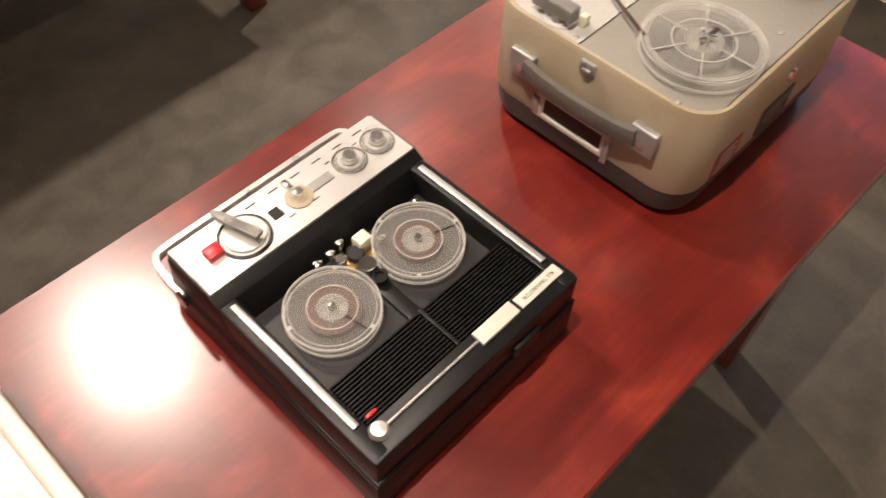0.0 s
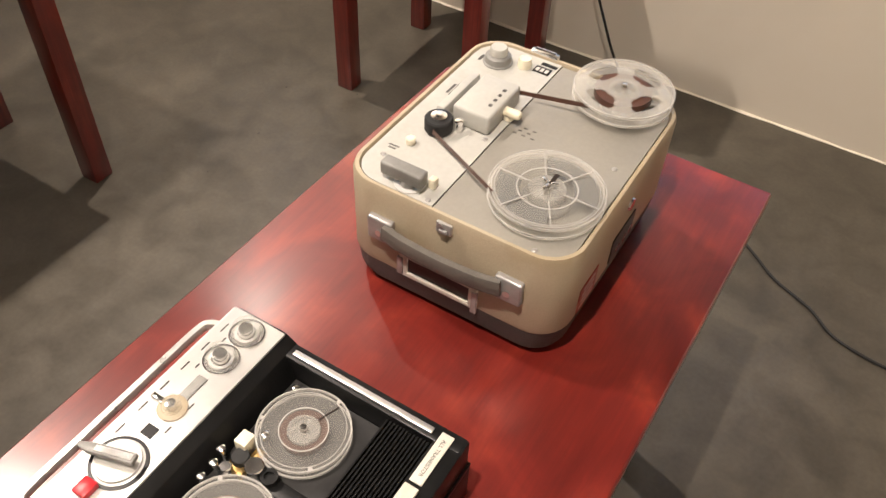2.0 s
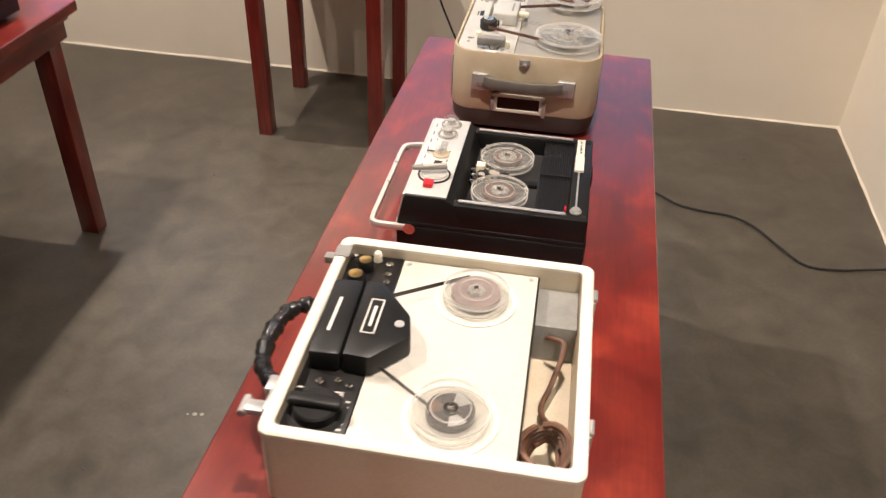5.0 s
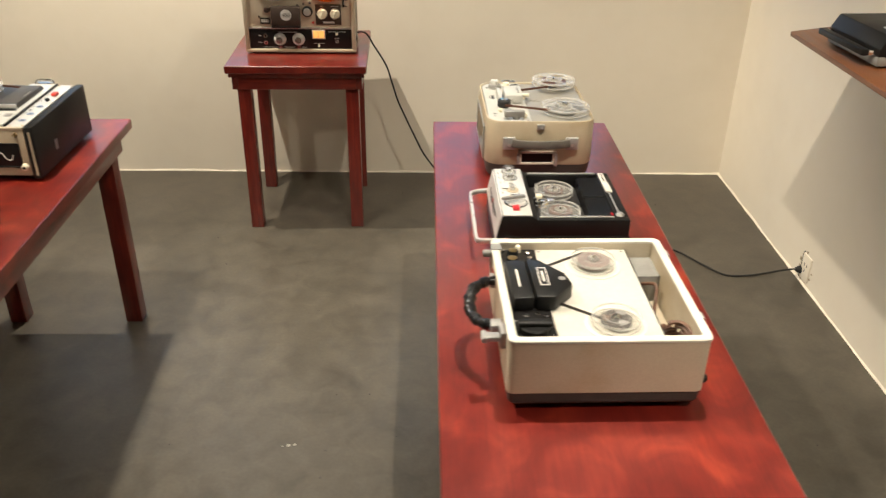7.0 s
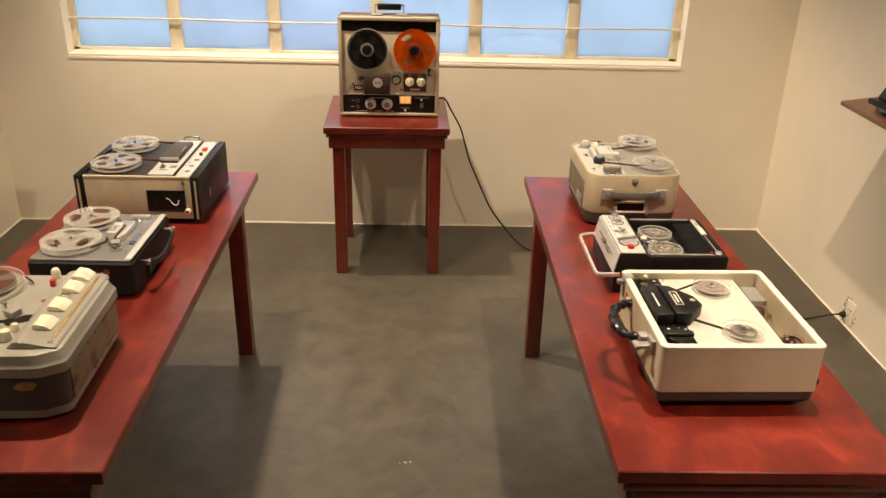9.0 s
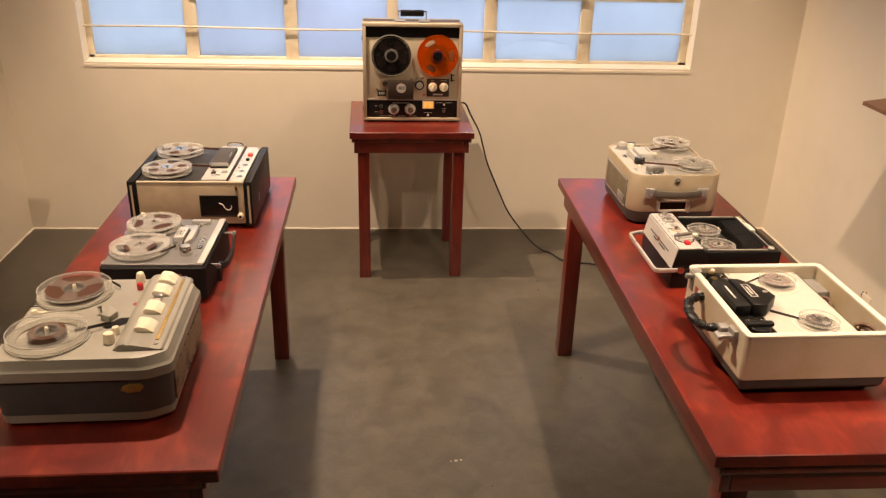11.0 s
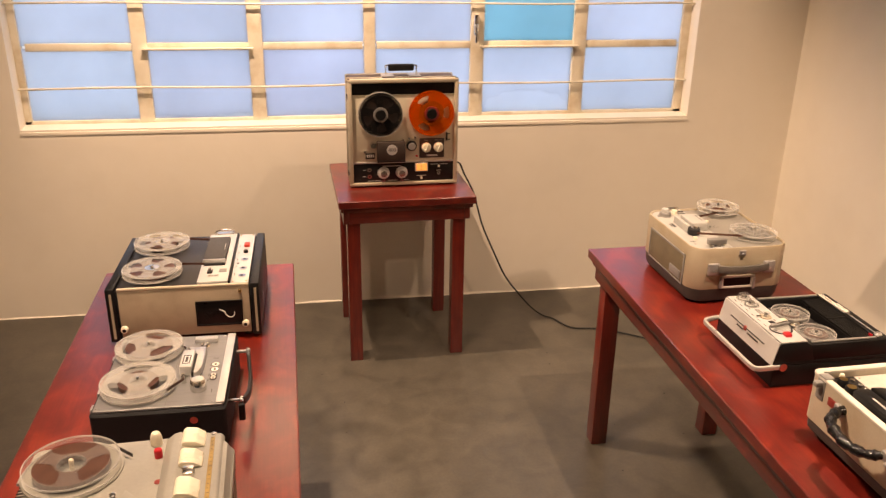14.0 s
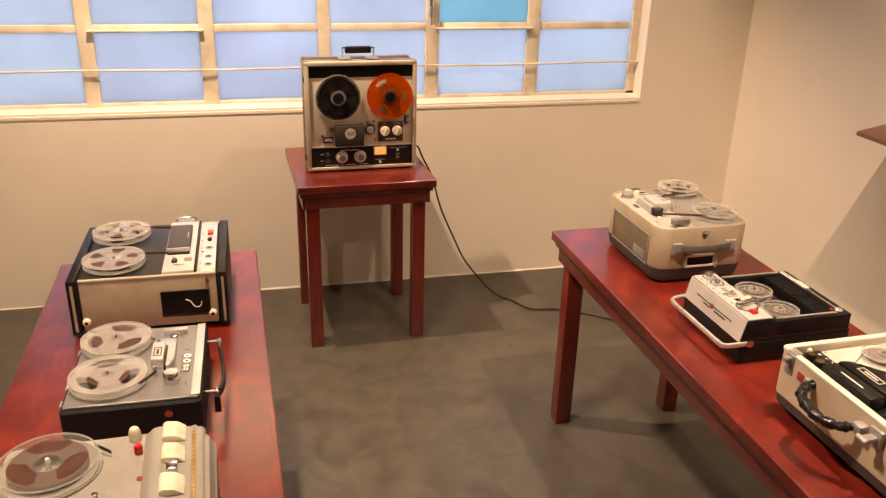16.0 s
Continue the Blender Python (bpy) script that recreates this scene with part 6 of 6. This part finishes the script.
    bars(lo, "panel_print", [(-0.05, 0.086, 0.075, 0.003, -0.002), (-0.162, 0.072, 0.012, 0.002, -0.002), (-0.162, 0.045, 0.014, 0.002, -0.002), (-0.12, 0.026, 0.055, 0.002, -0.002), (-0.046, 0.026, 0.04, 0.002, -0.002), (0.012, 0.026, 0.02, 0.002, -0.002), (0.072, 0.042, 0.04, 0.002, -0.002), (0.125, 0.088, 0.03, 0.002, -0.002), (0.165, 0.088, 0.03, 0.002, -0.002), (0.144, 0.062, 0.02, 0.002, -0.002)], INKWHITE, "y")
    part("small_jack", ring(B(), (0.144, -0.0045, 0.050), 0.003, 0.007, 0.003, "y", 16), KNOBGREY, lo)
    # handle and side fittings
    bm = sweep(B(), [(-0.061, 0.075, h - 0.002), (-0.061, 0.075, h + 0.030), (-0.054, 0.075, h + 0.040), (0.054, 0.075, h + 0.040), (0.061, 0.075, h + 0.030), (0.061, 0.075, h - 0.002)], 0.0035, 8, 5)
    hd = part("carrying_handle", bm, CHROME, t, "chrome handle with a black grip")
    part("grip", box(B(), -0.052, 0.052, 0.066, 0.084, h + 0.018, h + 0.045, 0.006, 3), BLACK, hd)
    part("handle_plate", box(B(), -0.078, -0.030, 0.045, 0.110, h - 0.004, h + 0.002, 0.001), SATIN, t)
    part("handle_plate", box(B(), 0.030, 0.078, 0.045, 0.110, h - 0.004, h + 0.002, 0.001), SATIN, t)
    bm = B()
    for s in (-1, 1):
        for z in (0.055, 0.365):
            part("side_catch", box(B(), s * (w / 2 - 0.001) - 0.004, s * (w / 2 - 0.001) + 0.004, 0.020, 0.040, z - 0.010, z + 0.010, 0.002), BLACK, t)
    R = Matrix.Rotation(radians(90), 4, "X")
    tape_reel("clear reel full of dark tape, on the upright recorder", M @ Matrix.Translation((-0.094, -0.006, 0.300)) @ R @ pose(0, 0, 0, 0, 0, 22), 0.0885, 0.014, 5, 0.34, 0.80, 0.60, 0.078, DARKCLEAR, 0.022, FACEBLACK, TAPEDARK, pin=BLACK)
    tape_reel("translucent orange reel with dark tape, on the upright recorder", M @ Matrix.Translation((0.110, -0.006, 0.300)) @ R @ pose(0, 0, 0, 0, 0, 62), 0.0900, 0.014, 3, 0.55, 0.84, 0.42, 0.050, ORANGE, 0.024, FACEBLACK, TAPEDARK, pin=BLACK)
    for x, mtl in ((-0.094, BLACK), (0.110, BLACK)):
        k = dial(t, "reel_lock", x, 0.300, 0.0235, 0.026, mtl, None, -0.004, "black reel lock")
        part("lock_rim", ring(B(), (x, -0.0245, 0.300), 0.0215, 0.0295, 0.004, "y", 30), KNOBGREY if x < 0 else BADGERED, k)


upright_recorder()


# ---- shelves, cables, wall fittings ----
def wall_shelf(label, x0, x1, y0, y1, skew):
    t = thing("wall_shelf", label, "shelf", pose(0, 0, 0), "wall shelves")
    pts = [(x1, y0), (x0, y0), (x0, y1), (x1, y1 + skew)]
    part("board", prism(B(), pts if x0 > x1 else pts[::-1], 1.016, 1.030, "z", 0.0015), SHELFWOOD, t)
    for yy in (y0 + 0.35, y1 - 0.55):
        xs = x1 - (0.012 if x1 > x0 else -0.012)
        bm = box(B(), min(xs, x1), max(xs, x1), yy - 0.015, yy + 0.015, 0.86, 1.0155, 0.002)
        xa, xb = sorted((x1, x1 + (x0 - x1) * 0.6))
        box(bm, xa, xb, yy - 0.015, yy + 0.015, 1.002, 1.0155, 0.002)
        part("bracket", bm, SHELFWOOD, t)
    return t


wall_shelf("thin brown wooden shelf on the side wall, a recorder on it", 1.838, X1, -0.90, 1.600, 0.15)
wall_shelf("thin brown wooden shelf on the side wall, bare", -1.362, X0, -0.90, 1.590, 0.05)


def shelf_recorder():
    t = thing("cassette_recorder", "small black portable recorder with silver panel on a wall shelf", "recorder", pose(2.000, 1.345, 1.030, 0, 0, 4))
    rubber_feet(t, 0.20, 0.26, 0.005, 0.008, 0.02)
    part("base", box(B(), -0.100, 0.100, -0.130, 0.130, 0.005, 0.030, 0.003), KNOBGREY, t)
    part("body", prism(B(), [(-0.100, 0.030), (-0.100, 0.050), (-0.080, 0.085), (0.095, 0.085), (0.100, 0.078), (0.100, 0.030)], -0.130, 0.130, "y", 0.003), BLACK, t, "black plastic body")
    pn = part("silver_panel", box(B(), -0.050, 0.070, -0.120, -0.040, 0.085, 0.088, 0.001), SILVERPAINT, t, "silver control panel")
    for x in (-0.020, 0.030):
        part("knob", lathe(B(), [(0.014, 0), (0.013, 0.008), (0.010, 0.010), (0, 0.010)], (x, -0.080, 0.088), "z", 20), CHROME, pn)
    bm = cyl(B(), (-0.070, -0.136, 0.062), 0.010, 0.010, "y", 0.002)
    part("side_knob", bm, CHROME, t)
    bm = box(B(), -0.140, -0.118, -0.115, 0.120, 0.030, 0.048, 0.004)
    hd = part("carrying_handle", bm, BLACK, t, "flat black handle")
    bm = box(B(), -0.120, -0.098, -0.115, -0.100, 0.032, 0.044, 0.002)
    box(bm, -0.120, -0.098, 0.105, 0.120, 0.032, 0.044, 0.002)
    part("handle_link", bm, CHROME, hd)


shelf_recorder()

# the long mains cable from the upright recorder to the wall plug
c = thing("mains_cable", "thin black mains cable lying loosely across the floor", "cable", pose(0, 0, 0))
pts = [(0.440, 2.500, 0.785), (0.475, 2.525, 0.775), (0.505, 2.560, 0.715), (0.552, 2.590, 0.625), (0.574, 2.600, 0.555), (0.600, 2.602, 0.465), (0.630, 2.604, 0.393), (0.672, 2.606, 0.300), (0.716, 2.608, 0.208), (0.775, 2.608, 0.125), (0.845, 2.592, 0.045),
       (0.900, 2.568, 0.008), (0.940, 2.535, 0.0045), (1.000, 2.432, 0.0045), (1.126, 2.403, 0.0045), (1.232, 2.335, 0.0045), (1.300, 2.285, 0.0045), (1.366, 2.232, 0.0045), (1.464, 2.187, 0.0045), (1.533, 2.133, 0.0045),
       (1.616, 2.112, 0.0045), (1.704, 2.102, 0.0045), (1.775, 2.055, 0.0045), (1.846, 1.949, 0.0045), (1.910, 1.872, 0.0045), (2.000, 1.868, 0.0045), (2.080, 1.880, 0.010), (2.140, 1.872, 0.028), (2.168, 1.850, 0.045)]
part("cord", sweep(B(), pts, 0.0038, 8, 7), RUBBER, c)
bm = lathe(B(), [(0.008, 0), (0.013, 0.010), (0.017, 0.022), (0.017, 0.028), (0.0, 0.028)], (2.170, 1.846, 0.046), "x", 18)
part("plug", bm, RUBBER, c, "black round plug")

# sockets low in the side walls, with chipped plaster round them
for x, y, z, s, lab in ((X1, 1.815, 0.070, -1, "white wall socket set in chipped plaster"), (X0, 2.415, 0.090, 1, "flush wall socket with a dark open edge")):
    so = thing("wall_socket", lab, "wall socket", pose(x, y, z))
    a, b = sorted((-0.001 * s, 0.006 * s))
    part("plate", box(B(), a, b, -0.034, 0.034, -0.052, 0.052, 0.002), PLASTER, so)
    bm = B()
    for yy, zz in ((-0.010, 0.012), (0.010, 0.012), (0, -0.012)):
        a, b = sorted((0.005 * s, 0.0068 * s))
        box(bm, a, b, yy - 0.002, yy + 0.002, zz - 0.006, zz + 0.006)
    part("contact_slot", bm, FACEBLACK, so)
    a, b = sorted((0.0, 0.0045 * s))
    part("gap", box(B(), a, b, 0.034, 0.039, -0.055, 0.055), FACEBLACK, so)
    bm = B()
    for k in range(16):
        an = random.uniform(0, 6.28)
        yy, zz = 0.052 * math.cos(an), 0.060 * math.sin(an)
        a, b = sorted((-0.001 * s, 0.0025 * s))
        box(bm, a, b, yy, yy + random.uniform(0.004, 0.014), zz - 0.003, zz + 0.003, turn=Matrix.Rotation(an, 4, "X"))
    part("chipped_plaster", bm, CLOTH if s < 0 else PLASTER, so)

# pale chips and dark crumbs on the floor
chips = B()
for k in range(46):
    x, y = random.uniform(-0.15, 1.9), random.uniform(-0.3, 2.7)
    s = random.uniform(0.0015, 0.0045)
    lathe(chips, [(s, 0.0002), (s * 0.8, 0.0014), (0, 0.0016)], (x, y, 0.0), "z", 6)
ob = part("floor_crumbs", chips, INK)
tagged(ob, "dark crumbs and specks scattered over the floor", "debris", kind="stuff")
chips = B()
for x, y, s in ((0.335, 0.905, 0.006), (0.352, 0.908, 0.005), (0.318, 0.902, 0.003)):
    lathe(chips, [(s, 0.0002), (s * 0.85, 0.0008), (0, 0.0009)], (x, y, 0.0), "z", 9)
ob = part("paint_chips", chips, DECKGREY)
tagged(ob, "pale paint chips stuck to the floor", "debris", kind="stuff")
